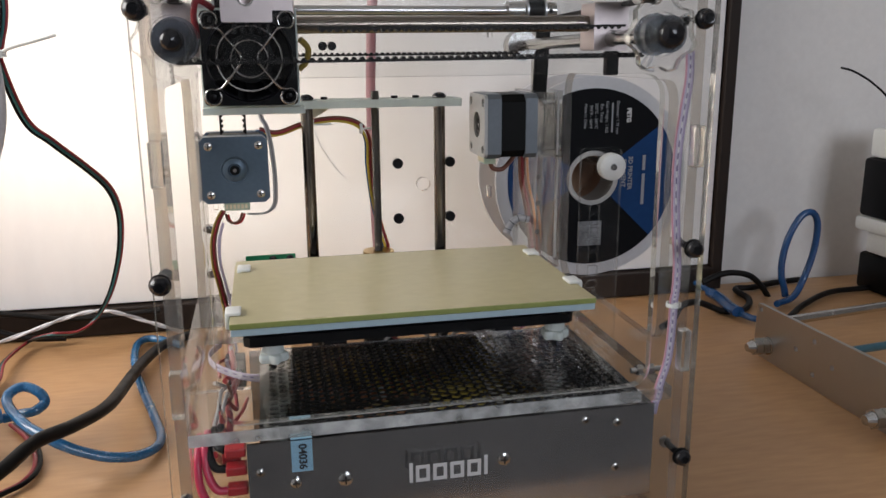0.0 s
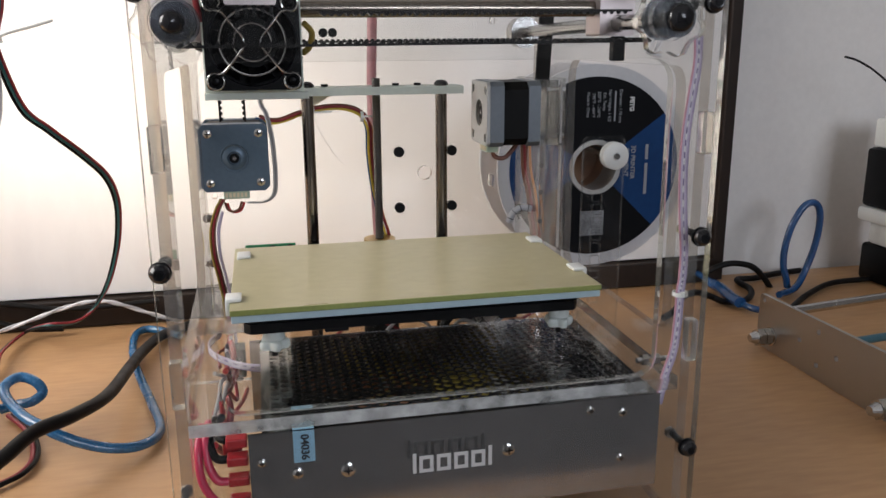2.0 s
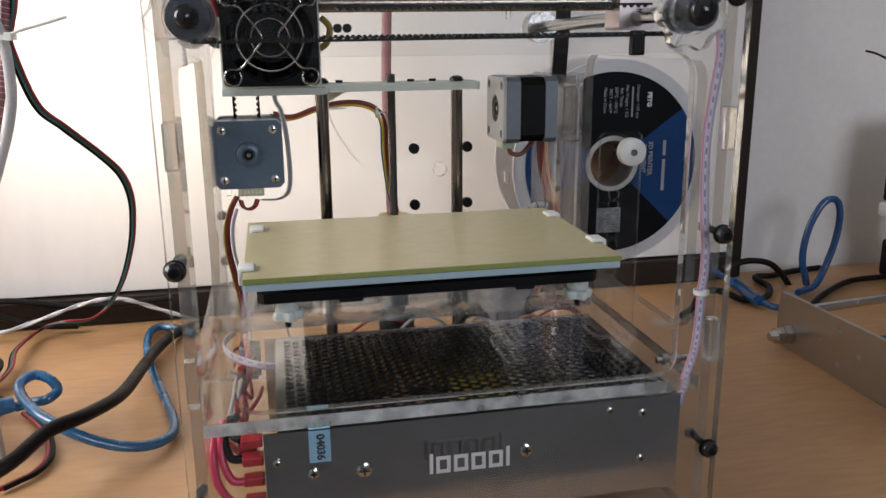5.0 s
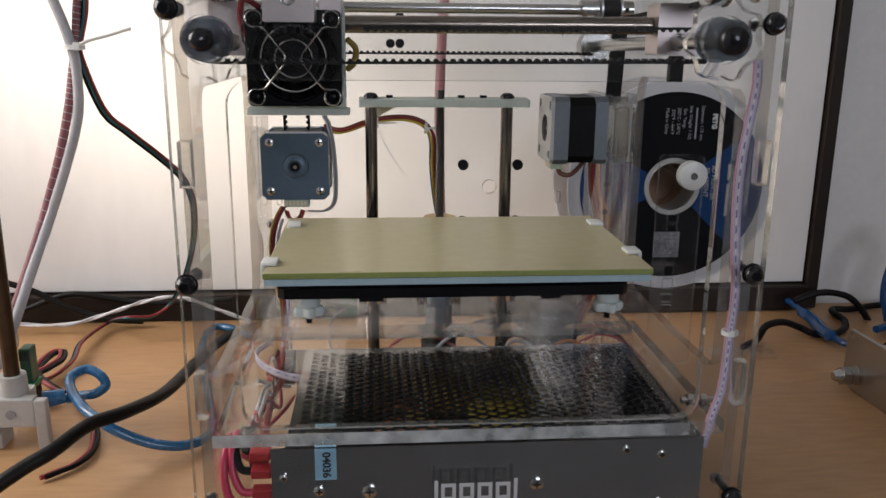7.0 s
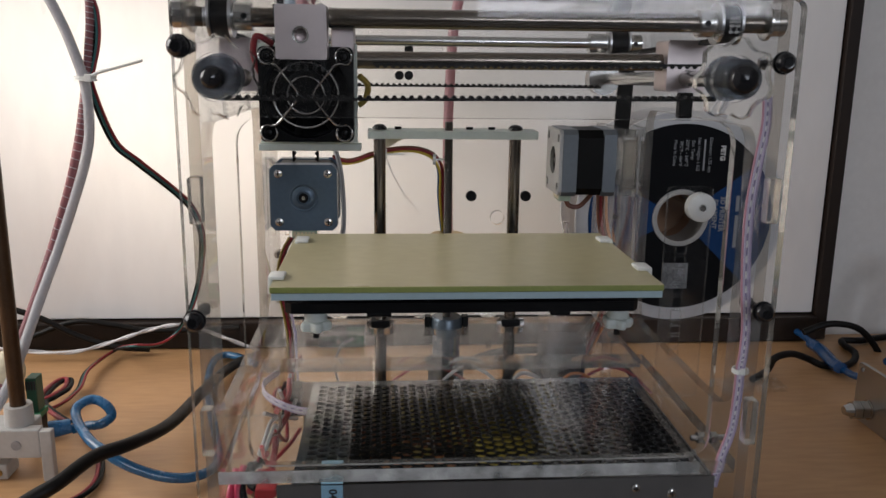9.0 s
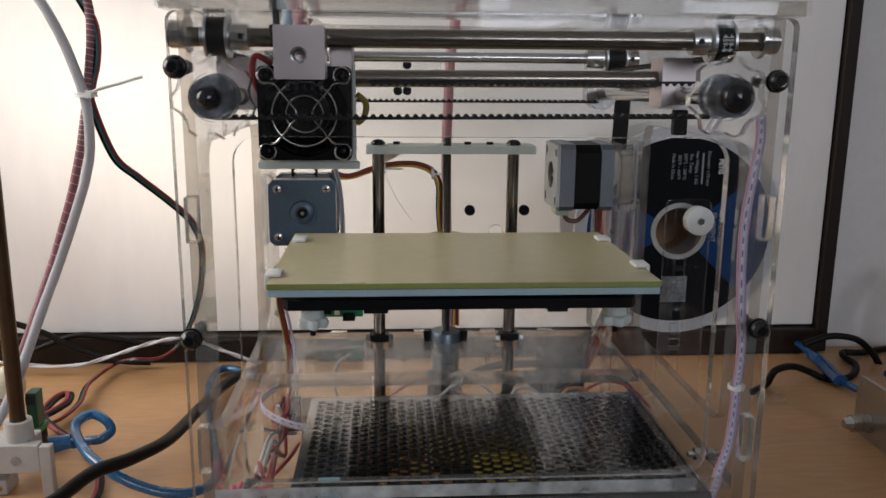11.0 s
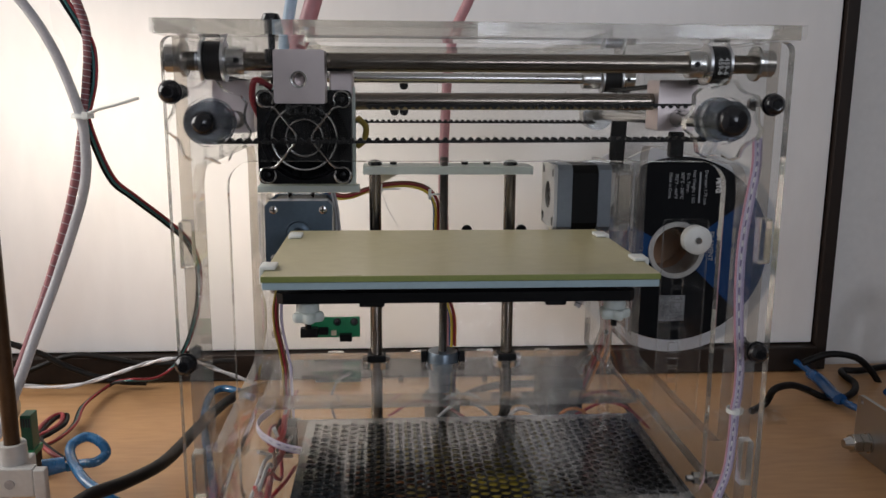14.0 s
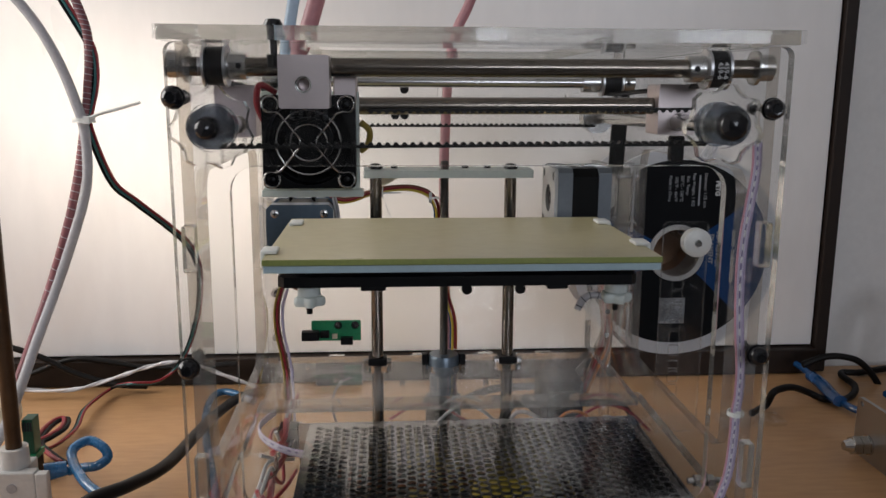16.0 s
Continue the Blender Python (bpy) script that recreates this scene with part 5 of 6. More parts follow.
BL1 = [(-0.3767, 0.3720, 0.0484), (-0.3632, 0.3720, 0.0447), (-0.3362, 0.3720, 0.0347), (-0.3092, 0.3720, 0.0200), (-0.2768, 0.3720, 0.0091), (-0.2482, 0.3720, 0.0065)]
cable("black_wire", "thin black cable along the foot of the board", [(M_RUBBER, 0.0026, BL1, 1)])
BL2 = [(-0.3654, 0.3800, 0.0099), (-0.3456, 0.3800, 0.0178), (-0.3113, 0.3800, 0.0296), (-0.2781, 0.3800, 0.0259), (-0.2543, 0.3800, 0.0213), (-0.2155, 0.3800, 0.0207), (-0.1714, 0.3800, 0.0230)]
cable("black_wire", "thin black cable along the foot of the board", [(M_RUBBER, 0.0026, BL2, 1)])
WH = [(-0.3749, 0.3600, 0.0139), (-0.3567, 0.3600, 0.0110), (-0.3106, 0.3600, 0.0086), (-0.2724, 0.3600, 0.0185), (-0.2435, 0.3600, 0.0281), (-0.2197, 0.3600, 0.0322), (-0.2033, 0.3600, 0.0294), (-0.1777, 0.3600, 0.0188), (-0.1518, 0.3600, 0.0080)]
TW = smooth_line(WH, 8)
cable("twisted_wire", "white and grey twisted cable along the foot of the board",
      [(mt, 0.0012, [(p.x, p.y + 0.0007 * math.sin(k * 0.6 + ph), p.z + 0.0007 * math.cos(k * 0.6 + ph)) for k, p in enumerate(TW)], 1) for mt, ph in ((M_TUBE, 0.0), (M_WHITEWIRE, math.pi))])
DK = [(-0.2495, 0.2109, 0.0030), (-0.2349, 0.1892, 0.0030), (-0.2239, 0.1651, 0.0030), (-0.2192, 0.1427, 0.0030), (-0.2225, 0.1270, 0.0030), (-0.2296, 0.1186, 0.0030), (-0.2362, 0.1118, 0.0030)]
cable("wire_pair", "thin dark red and black wire pair on the bench", [(M_MAROON, 0.0015, DK, 1), (M_BLACK, 0.0015, shifted(DK, 0.0026, 0.0006, 0), 1)])
LP = [(-0.2857, 0.2312, 0.0120), (-0.2943, 0.2587, 0.0120), (-0.2943, 0.2838, 0.0120), (-0.2882, 0.2901, 0.0120), (-0.2834, 0.2725, 0.0120), (-0.2869, 0.2562, 0.0120), (-0.2895, 0.2446, 0.0120), (-0.2745, 0.2260, 0.0120), (-0.2609, 0.2119, 0.0120)]
cable("wire_pair", "dark red and black looped wire pair at the terminal", [(M_MAROON, 0.0017, LP, 1), (M_BLACK, 0.0017, shifted(LP, 0.0030, 0.001, -0.001), 1), (M_BLACK, 0.0017, shifted(LP, 0.0014, 0.003, -0.002), 1)])

# neighbour machine at the bench's other end: only its corner shows
neighbour = thing("plastic_bracket", "white plastic corner bracket with a brown threaded rod", "bracket")
bm = bmesh.new()
x1 = -0.2538
xr = [(-0.2669, 0.1610, 0.0524)][0][0]
xk = [(-0.2888, 0.2000, 0.0541)][0]
box(bm, x1 - 0.10, -0.2517, 0.150, 0.158, 0.0160, 0.0345, 0.0010)
box(bm, x1 - 0.10, -0.2590, 0.1575, 0.174, 0.0162, 0.0344, 0.0010)
part("body", bm, M_NBWHITE, neighbour)
bm = bmesh.new()
box(bm, -0.2515, -0.2445, 0.1495, 0.1555, 0.0005, 0.0337, 0.0008)
part("side_leg", bm, M_NBWHITE, neighbour)
bm = bmesh.new()
box(bm, x1 - 0.10, -0.2740, 0.153, 0.170, 0.0005, 0.0105, 0.001)
part("foot", bm, M_NBWHITE, neighbour)
bm = bmesh.new()
lathe(bm, [(0, -0.0012), (0.0018, -0.0010), (0.0024, 0.0), (0, 0.0004)], pose(-0.2790, 0.1528, 0.0052, -90), 14)
part("foot_screw", bm, M_BRASS, neighbour, smooth=True)
bm = bmesh.new()
lathe(bm, [(0.005, 0.0), (0.0085, 0.0), (0.0080, 0.012), (0.005, 0.012)], pose(xr, 0.161, 0.0346), 20, closed=True)
part("collar", bm, M_NBWHITE, neighbour, smooth=True)
bm = bmesh.new()
cyl(bm, (xr, 0.161, 0.0347), (xr, 0.161, 0.36), 0.0046, seg=16)
part("threaded_rod", bm, M_BROWNROD, neighbour, "brown threaded rod", smooth=True)
bm = bmesh.new()
cyl(bm, (-0.2655, 0.1494, 0.0246), (-0.2655, 0.1505, 0.0246), 0.0030, seg=14)
part("hole_mark", bm, M_GREYWIRE, neighbour)
bm = bmesh.new()
ball(bm, xk, 0.012, (0.9, 0.9, 1.1))
part("cream_knob", bm, M_CREAM, neighbour, "round cream knob", smooth=True)
terminal = thing("screw_terminal", "green screw terminal block with wires", "terminal")
q = [(-0.2814, 0.2050, 0.0459), (-0.2743, 0.2050, 0.0217)]
bm = bmesh.new()
box(bm, q[0][0], q[1][0], 0.205, 0.216, q[1][2], q[0][2], 0.0006)
part("body", bm, M_GREENCON, terminal)
for k in range(4):
    bm = bmesh.new()
    w = (q[1][0] - q[0][0]) / 4
    box(bm, q[0][0] + w * (k + 0.2), q[0][0] + w * (k + 0.8), 0.2042, 0.2049, q[0][2] - 0.008, q[0][2] - 0.002)
    part("clamp_hole", bm, M_INK, terminal)
bm = bmesh.new()
box(bm, q[0][0] - 0.002, q[1][0] + 0.001, 0.203, 0.218, q[1][2] - 0.004, q[1][2] - 0.0003)
part("base_board", bm, M_GREENPCB, terminal)
bm = bmesh.new()
box(bm, q[0][0], q[1][0], 0.2035, 0.2175, 0.0005, q[1][2] - 0.0042)
part("base", bm, M_BLACK, terminal)

# ---------------------------------------------------------------- bench to the other side: aluminium frame, cables, extruder
rail = thing("aluminium_frame", "plain aluminium side plate of another machine lying on the bench", "frame plate")
p0 = Vector((0.3070, 0.2235, 0.0))
p1 = Vector((0.3062, 0.0900, 0.0))
d = (p1 - p0).normalized()
nrm = Vector((d.y, -d.x, 0))
if nrm.x > 0:
    nrm = -nrm
mrail = Matrix(((d.x, 0, nrm.x, p0.x), (d.y, 0, nrm.y, p0.y), (0, 1, 0, 0.0005), (0, 0, 0, 1)))
bm = bmesh.new()
holes = [circle(u, v, 0.0022, 12) for u, v in ((0.006, 0.0385), (0.053, 0.0222), (0.0730, 0.0350), (0.0742, 0.0102), (0.0940, 0.0230), (0.160, 0.024), (0.180, 0.036))]
sheet(bm, [[(0, 0), (0.26, 0), (0.26, 0.0455), (0.0025, 0.0425), (0.0005, 0.0410)], *holes], mrail, 0.0030, rim=0)
part("side_plate", bm, M_PLATE, rail)
for u, v in ((0.0190, 0.0125), (0.1520, 0.0125)):
    c = mrail @ Vector((u, v, 0.0032))
    for name, r, h0, h1, seg in (("washer", 0.0074, 0.0, 0.0012, 20), ("nut", 0.0070, 0.0013, 0.0068, 6), ("nut", 0.0070, 0.0072, 0.0128, 6), ("dome", 0.0052, 0.0129, 0.0185, 16)):
        bm = bmesh.new()
        cyl(bm, c + nrm * h0, c + nrm * h1, r, r * (0.6 if name == "dome" else 1.0), seg=seg)
        part(name, bm, M_STEEL, rail, "chrome hexagon nut" if name == "nut" else "")
bm = bmesh.new()
q0 = mrail @ Vector((0.032, 0.0370, -0.004))
cyl(bm, q0, q0 + Vector((0.30, 0.045, 0.0)), 0.0036, seg=16)
part("cross_bar", bm, M_STEEL, rail, smooth=True)
bm = bmesh.new()
q0 = mrail @ Vector((0.085, 0.0300, -0.004))
cyl(bm, q0, q0 + Vector((0.26, 0.030, 0.0)), 0.0030, seg=12)
part("blue_bar", bm, M_TEALBAR, rail, "thin blue-grey bar behind the plate", smooth=True)

ARC = [(0.4160, 0.3450, 0.0040), (0.4131, 0.3450, 0.0143), (0.4095, 0.3450, 0.0248), (0.4089, 0.3450, 0.0418), (0.4138, 0.3450, 0.0638), (0.4250, 0.3450, 0.0831), (0.4368, 0.3450, 0.0863), (0.4438, 0.3450, 0.0744), (0.4426, 0.3450, 0.0482), (0.4337, 0.3450, 0.0186)] + [(0.4160, 0.3337, 0.0060), (0.3884, 0.3180, 0.0060)]
cable("blue_cable", "glossy blue cable standing up in an arc by the wall", [(M_BLUE, 0.0033, ARC, 1)])
USB = [(0.3414, 0.4785, 0.0060), (0.3386, 0.4168, 0.0120), (0.3439, 0.3855, 0.0100), (0.3475, 0.3625, 0.0060), (0.3436, 0.3338, 0.0060), (0.3398, 0.3085, 0.0060), (0.3422, 0.2870, 0.0060), (0.3527, 0.2780, 0.0060)]
cable("blue_data_cable", "dark blue data cable with a moulded plug on the bench", [(M_BLUE, 0.0030, USB, 1), (M_BLUE, 0.0062, [(0.3439, 0.3601, 0.0080), (0.3430, 0.3425, 0.0080), (0.3373, 0.3153, 0.0080), (0.3366, 0.2997, 0.0080)], 0.8)])
BA = [(0.2560, 0.2881, 0.0040), (0.2760, 0.3055, 0.0040), (0.2814, 0.3039, 0.0160), (0.3008, 0.3135, 0.0160), (0.3206, 0.3215, 0.0080), (0.3310, 0.3167, 0.0040), (0.3466, 0.3132, 0.0040), (0.3646, 0.3269, 0.0040), (0.3769, 0.3473, 0.0040), (0.3786, 0.3679, 0.0040), (0.3843, 0.3800, 0.0040), (0.4003, 0.3791, 0.0040), (0.4326, 0.3886, 0.0040), (0.4649, 0.3935, 0.0040)]
cable("black_wire", "black cable winding over the bench behind the frame plate", [(M_RUBBER, 0.0030, BA, 1)])
BB = [(0.3343, 0.3600, 0.0190), (0.3536, 0.3600, 0.0261), (0.3705, 0.3600, 0.0264), (0.3871, 0.3600, 0.0213), (0.4021, 0.3600, 0.0069), (0.4134, 0.3600, -0.0107)]
cable("black_wire", "black cable arching by the wall", [(M_RUBBER, 0.0030, BB, 1)])
BC = [(0.3770, 0.2840, 0.0040), (0.4180, 0.3174, 0.0040), (0.4628, 0.3447, 0.0040), (0.4991, 0.3500, 0.0040), (0.5530, 0.3515, 0.0040)]
cable("black_wire", "black cable lying behind the frame plate", [(M_RUBBER, 0.0028, BC, 1)])
bit = thing("acrylic_offcut", "small clear acrylic strip lying on the bench", "offcut")
q = [(0.2541, 0.2685, 0.0040), (0.2766, 0.2673, 0.0040), (0.2893, 0.2899, 0.0040)]
bm = bmesh.new()
box(bm, q[0][0] - 0.03, q[1][0], q[0][1], q[2][1], 0.0005, 0.0045, 0.0003)
clear(part("strip", bm, ACRYL, bit))

extr = thing("extruder_unit", "white and black extruder unit standing by the wall", "extruder")
e0 = [(0.4936, 0.3650, 0.1645), (0.4976, 0.3650, 0.1353), (0.5042, 0.3650, 0.0775), (0.5083, 0.3650, 0.0623), (0.5234, 0.3650, 0.0386), (0.5298, 0.3650, -0.0067)]
X0 = e0[1][0] + 0.006
for name, mt, b in (("fan_body", M_BLACK, (X0, X0 + 0.055, 0.315, 0.365, e0[2][2], e0[1][2])),
                    ("base_body", M_BLACK, (X0 + 0.010, X0 + 0.060, 0.320, 0.370, 0.0005, e0[4][2])),
                    ("lower_bracket", M_WHITE, (X0 - 0.001, X0 + 0.058, 0.313, 0.368, e0[3][2], e0[2][2] - 0.0003)),
                    ("neck", M_WHITE, (X0 + 0.010, X0 + 0.055, 0.322, 0.362, e0[4][2] + 0.0003, e0[3][2] - 0.0003)),
                    ("top_bracket", M_WHITE, (X0 + 0.003, X0 + 0.055, 0.318, 0.362, e0[1][2] + 0.0003, e0[0][2]))):
    bm = bmesh.new()
    box(bm, *b, 0.004)
    part(name, bm, mt, extr, smooth=True)
for z in (e0[1][2] - 0.004, e0[1][2] + 0.018):
    bm = bmesh.new()
    cyl(bm, (X0 + 0.006, 0.3120, z), (X0 + 0.006, 0.3180, z), 0.0030, seg=14)
    part("bolt", bm, M_STEEL, extr)
for r in (0.0185, 0.0120):
    bm = bmesh.new()
    lathe(bm, [(r + 0.0008 * math.cos(k), 0.0008 * math.sin(k)) for k in (2 * math.pi * j / 6 for j in range(6))], pose(X0 + 0.028, 0.3142, (e0[1][2] + e0[2][2]) / 2, -90), 28, closed=True)
    part("fan_ring", bm, M_BLACK, extr, smooth=True)
cable("filament_end", "loose end of thin black filament above the extruder", [(M_BLACK, 0.0010, [(0.4478, 0.3400, 0.2225), (0.4588, 0.3400, 0.2199), (0.4714, 0.3400, 0.2146), (0.4825, 0.3400, 0.2084), (0.4980, 0.3400, 0.1973), (0.5161, 0.3400, 0.1793), (0.5278, 0.3400, 0.1524)], 1)], "filament")

# ---------------------------------------------------------------- wiring in and round the machine
RB = [(0.1154, 0.0115, 0.2407), (0.1158, 0.0115, 0.2289), (0.1141, 0.0115, 0.2146), (0.1124, 0.0115, 0.1975), (0.1123, 0.0115, 0.1801), (0.1136, 0.0115, 0.1598), (0.1155, 0.0115, 0.1417)] + [(0.1156, 0.0115, 0.1288), (0.1149, 0.0115, 0.1217), (0.1148, 0.0115, 0.1109), (0.1141, 0.0115, 0.0973), (0.1129, 0.0115, 0.0891), (0.1100, 0.0115, 0.0794), (0.1085, 0.0115, 0.0719), (0.1070, 0.0115, 0.0640)]
ribbon = cable("wrapped_cable", "white and lilac ribbon cable with dark dashes down the clear upright",
               [(mt, 0.00055, shifted(RB, dx, dy, 0), 1) for mt, dx, dy in ((M_ROSE, -0.0013, 0.0006), (M_LILACWIRE, -0.0006, 0.0002), (M_WHITEWIRE, 0.0002, -0.0001), (M_LILACWIRE, 0.0010, -0.0004), (M_LILAC, 0.0015, -0.0007))])
line = smooth_line(RB, 12)
for k in range(2, len(line) - 3, 4):
    bm = bmesh.new()
    tube(bm, [line[k] + Vector((0, -0.0006, 0)), line[k + 1] + Vector((0, -0.0006, 0)), line[k + 2] + Vector((0, -0.0006, 0))], 0.00032, 6, 2)
    part("dash", bm, M_DASH, ribbon)
hold = thing("cable_tie", "clear cable tie holding the wrapped cable", "cable tie")
c = [(0.1150, 0.0115, 0.1206)][0]
bm = bmesh.new()
lathe(bm, [(0.0030, -0.0010), (0.0037, -0.0010), (0.0037, 0.0010), (0.0030, 0.0010)], pose(*c), 16, closed=True)
part("band", bm, M_WHITE, hold, smooth=True)
bm = bmesh.new()
box(bm, c[0] + 0.0036, 0.1154, 0.0100, 0.0125, c[2] - 0.0012, c[2] + 0.0012, 0.0003)
part("tail", bm, M_WHITE, hold)
knots = thing("wire_twists", "short twist of pale wires under the side rod", "wires")
for k in range(3):
    bm = bmesh.new()
    tube(bm, [(0.0992, 0.0200, 0.2402), (0.0969, 0.0200, 0.2373), (0.0954, 0.0200, 0.2339), (0.0989, 0.0200, 0.2329), (0.1012, 0.0200, 0.2363)] if k == 0 else shifted([(0.1000, 0.0220, 0.2395), (0.0990, 0.0220, 0.2362), (0.0977, 0.0220, 0.2328), (0.1003, 0.0220, 0.2318)], 0.002 * k, 0.001 * k, 0), 0.0007, 6, 6)
    part("wire", bm, M_WHITEWIRE, knots, smooth=True)

MW = [(-0.1032, 0.2020, 0.1415), (-0.1077, 0.2020, 0.1333), (-0.1111, 0.2020, 0.1205), (-0.1111, 0.2020, 0.1054), (-0.1086, 0.2020, 0.0912), (-0.1066, 0.2020, 0.0783)] + [(-0.1060, 0.2000, 0.075), (-0.1040, 0.190, 0.040)]
cable("motor_cable", "bundle of coloured motor wires down the back corner",
      [(mt, 0.0007, shifted(MW, dx, dy, 0), 1) for mt, dx, dy in ((M_MUSTARD, -0.0017, 0), (M_MAROON, 0, 0), (M_BROWN, 0.0010, 0.0016), (M_BLACK, -0.001, 0.0016))]
      + [(M_LILACWIRE, 0.0011, shifted(MW[1:], 0.0034, 0.001, 0), 0.8)])
MG = [(-0.0800, 0.2060, 0.2240), (-0.0778, 0.2060, 0.2110), (-0.0760, 0.2060, 0.1998), (-0.0735, 0.2060, 0.1948), (-0.0708, 0.2060, 0.1804), (-0.0696, 0.2060, 0.1585), (-0.0708, 0.2060, 0.1437), (-0.0769, 0.2060, 0.1380), (-0.0877, 0.2060, 0.1378)]
cable("sensor_cable", "grey flat cable looping beside the motor", [(mt, 0.0006, shifted(MG, dx, dy, 0), 1) for mt, dx, dy in ((M_TUBE, -0.0009, 0.0), (M_GREYWIRE, 0.0, 0.0003), (M_TUBE, 0.0009, 0.0006))])
AR = [(-0.0780, 0.2320, 0.1898), (-0.0663, 0.2320, 0.1872), (-0.0511, 0.2320, 0.1921), (-0.0359, 0.2320, 0.1954), (-0.0207, 0.2320, 0.1955), (-0.0093, 0.2320, 0.1910), (-0.0042, 0.2320, 0.1813), (-0.0039, 0.2320, 0.1638), (-0.0014, 0.2320, 0.1399), (0.0029, 0.2320, 0.1195), (0.0073, 0.2320, 0.1028), (0.0077, 0.2320, 0.0819)]
cable("wire_loom", "brown, orange and yellow wires arching over the back",
      [(mt, 0.0009, shifted(AR, dx, dy, dz), 1) for mt, dx, dy, dz in ((M_BROWN, 0, 0, 0.0014), (M_MAROON, 0.0004, -0.001, 0.0002), (M_ORANGE, 0.0012, 0, -0.0008), (M_YELLOW, -0.0014, -0.0006, -0.0012), (M_BLUE, -0.0024, 0.0002, -0.0002))])
PK = [(0.0249, 0.2620, 0.3438), (0.0194, 0.2620, 0.3214), (0.0091, 0.2620, 0.2986), (0.0046, 0.2620, 0.2717), (0.0028, 0.2620, 0.2365), (0.0019, 0.2620, 0.1924)] + [(0.004, 0.262, 0.10), (0.010, 0.262, 0.03)]
cable("pink_tube", "pale pink translucent tube behind the back panel", [(M_PINKTUBE, 0.0036, PK, 1)])
cable("pink_tube", "pale pink tube rising from the print head", [(M_PINKTUBE, 0.0042, [(-0.0685, 0.1000, 0.3198), (-0.0733, 0.1000, 0.3038), (-0.0780, 0.1000, 0.2889), (-0.0829, 0.1000, 0.2739)] + [(-0.070, 0.062, 0.255)], 1)])
cable("air_tube", "pale blue tube rising from the print head", [(M_PALEBLUE, 0.0030, [(-0.0821, 0.1100, 0.3210), (-0.0854, 0.1100, 0.3047), (-0.0880, 0.1100, 0.2909), (-0.0901, 0.1100, 0.2769)] + [(-0.080, 0.066, 0.255)], 1)])
RM = [(0.0775, 0.2130, 0.1665), (0.0800, 0.2130, 0.1609), (0.0865, 0.2130, 0.1599), (0.0918, 0.2130, 0.1644), (0.0958, 0.2130, 0.1698)]
cable("motor_lead", "brown motor lead under the side motor", [(M_BROWN, 0.0016, RM, 1)])
RW = [(0.1034, 0.2200, 0.1675), (0.1046, 0.2200, 0.1494), (0.1083, 0.2200, 0.1330), (0.1103, 0.2200, 0.1164), (0.1117, 0.2200, 0.0910)] + [(0.098, 0.222, 0.05)]
cable("motor_wires", "red, brown and orange wires down from the side motor",
      [(mt, 0.0011, shifted(RW, dx, 0, 0), 1) for mt, dx in ((M_MAROON, 0), (M_BROWN, 0.0020), (M_ORANGE, 0.0038), (M_BROWN, -0.0020))])
WR = [(0.0907, 0.2140, 0.1137), (0.0940, 0.2140, 0.1201), (0.0997, 0.2140, 0.1239), (0.1073, 0.2140, 0.1227)]
stub = cable("wrapped_cable", "short white cable wrapped with black stripes by the bracket", [(M_TUBE, 0.0024, WR, 1)])
wl = smooth_line(WR, 8)
for k in range(3, len(wl) - 2, 6):
    bm = bmesh.new()
    cyl(bm, wl[k], wl[k] + (wl[k + 1] - wl[k]) * 0.55, 0.0026, seg=12)
    part("stripe", bm, M_BLACK, stub)

terminals = thing("terminal_leads", "pink and black mains leads with red crimp lugs", "wires")
for k, z in enumerate((0.0655, 0.0560, 0.0455, 0.0350)):
    bm = bmesh.new()
    box(bm, -0.1010, -0.0916, 0.0120 + 0.001 * k, 0.0205, z - 0.0022, z + 0.0022, 0.0008)
    part("crimp_lug", bm, M_REDPLASTIC, terminals, "red crimp lug")
for mt, pts in ((M_PINK, [(-0.1010, 0.0160, 0.0350), (-0.1070, 0.0150, 0.0370), (-0.1125, 0.0160, 0.0470), (-0.1135, 0.0200, 0.0600), (-0.1120, 0.0300, 0.0680)]),
                (M_PINK, [(-0.1010, 0.0160, 0.0455), (-0.1060, 0.0160, 0.0470), (-0.1095, 0.0180, 0.0550), (-0.1100, 0.0230, 0.0650), (-0.1090, 0.0320, 0.0680)]),
                (M_BLACK, [(-0.1010, 0.0170, 0.0560), (-0.1060, 0.0180, 0.0570), (-0.1085, 0.0230, 0.0640), (-0.1060, 0.0350, 0.0680)]),
                (M_BLACK, [(-0.1010, 0.0170, 0.0655), (-0.1040, 0.0200, 0.0660), (-0.1060, 0.0300, 0.0670), (-0.1040, 0.0450, 0.0640)])):
    bm = bmesh.new()
    tube(bm, pts, 0.0019, 10)
    part("lead", bm, mt, terminals, smooth=True)
tangle = thing("inner_wiring", "tangle of red, grey and white wires beside the power supply", "wires")
rng = random.Random(7)
for k in range(11):
    mt = (M_MAROON, M_GREYWIRE, M_RED, M_TUBE, M_MAROON, M_BROWN)[k % 6]
    y0 = 0.035 + 0.010 * k
    pts = [(-0.1105 + 0.010 * rng.random(), y0, 0.052 + 0.016 * rng.random()), (-0.1110 + 0.012 * rng.random(), y0 + 0.02, 0.040 + 0.02 * rng.random()),
           (-0.1080 + 0.012 * rng.random(), y0 + 0.045, 0.045 + 0.02 * rng.random()), (-0.1060 + 0.014 * rng.random(), min(0.215, y0 + 0.08), 0.030 + 0.03 * rng.random())]
    bm = bmesh.new()
    tube(bm, pts, 0.0011 if k % 4 else 0.0018, 8)
    part("wire", bm, mt, tangle, smooth=True)
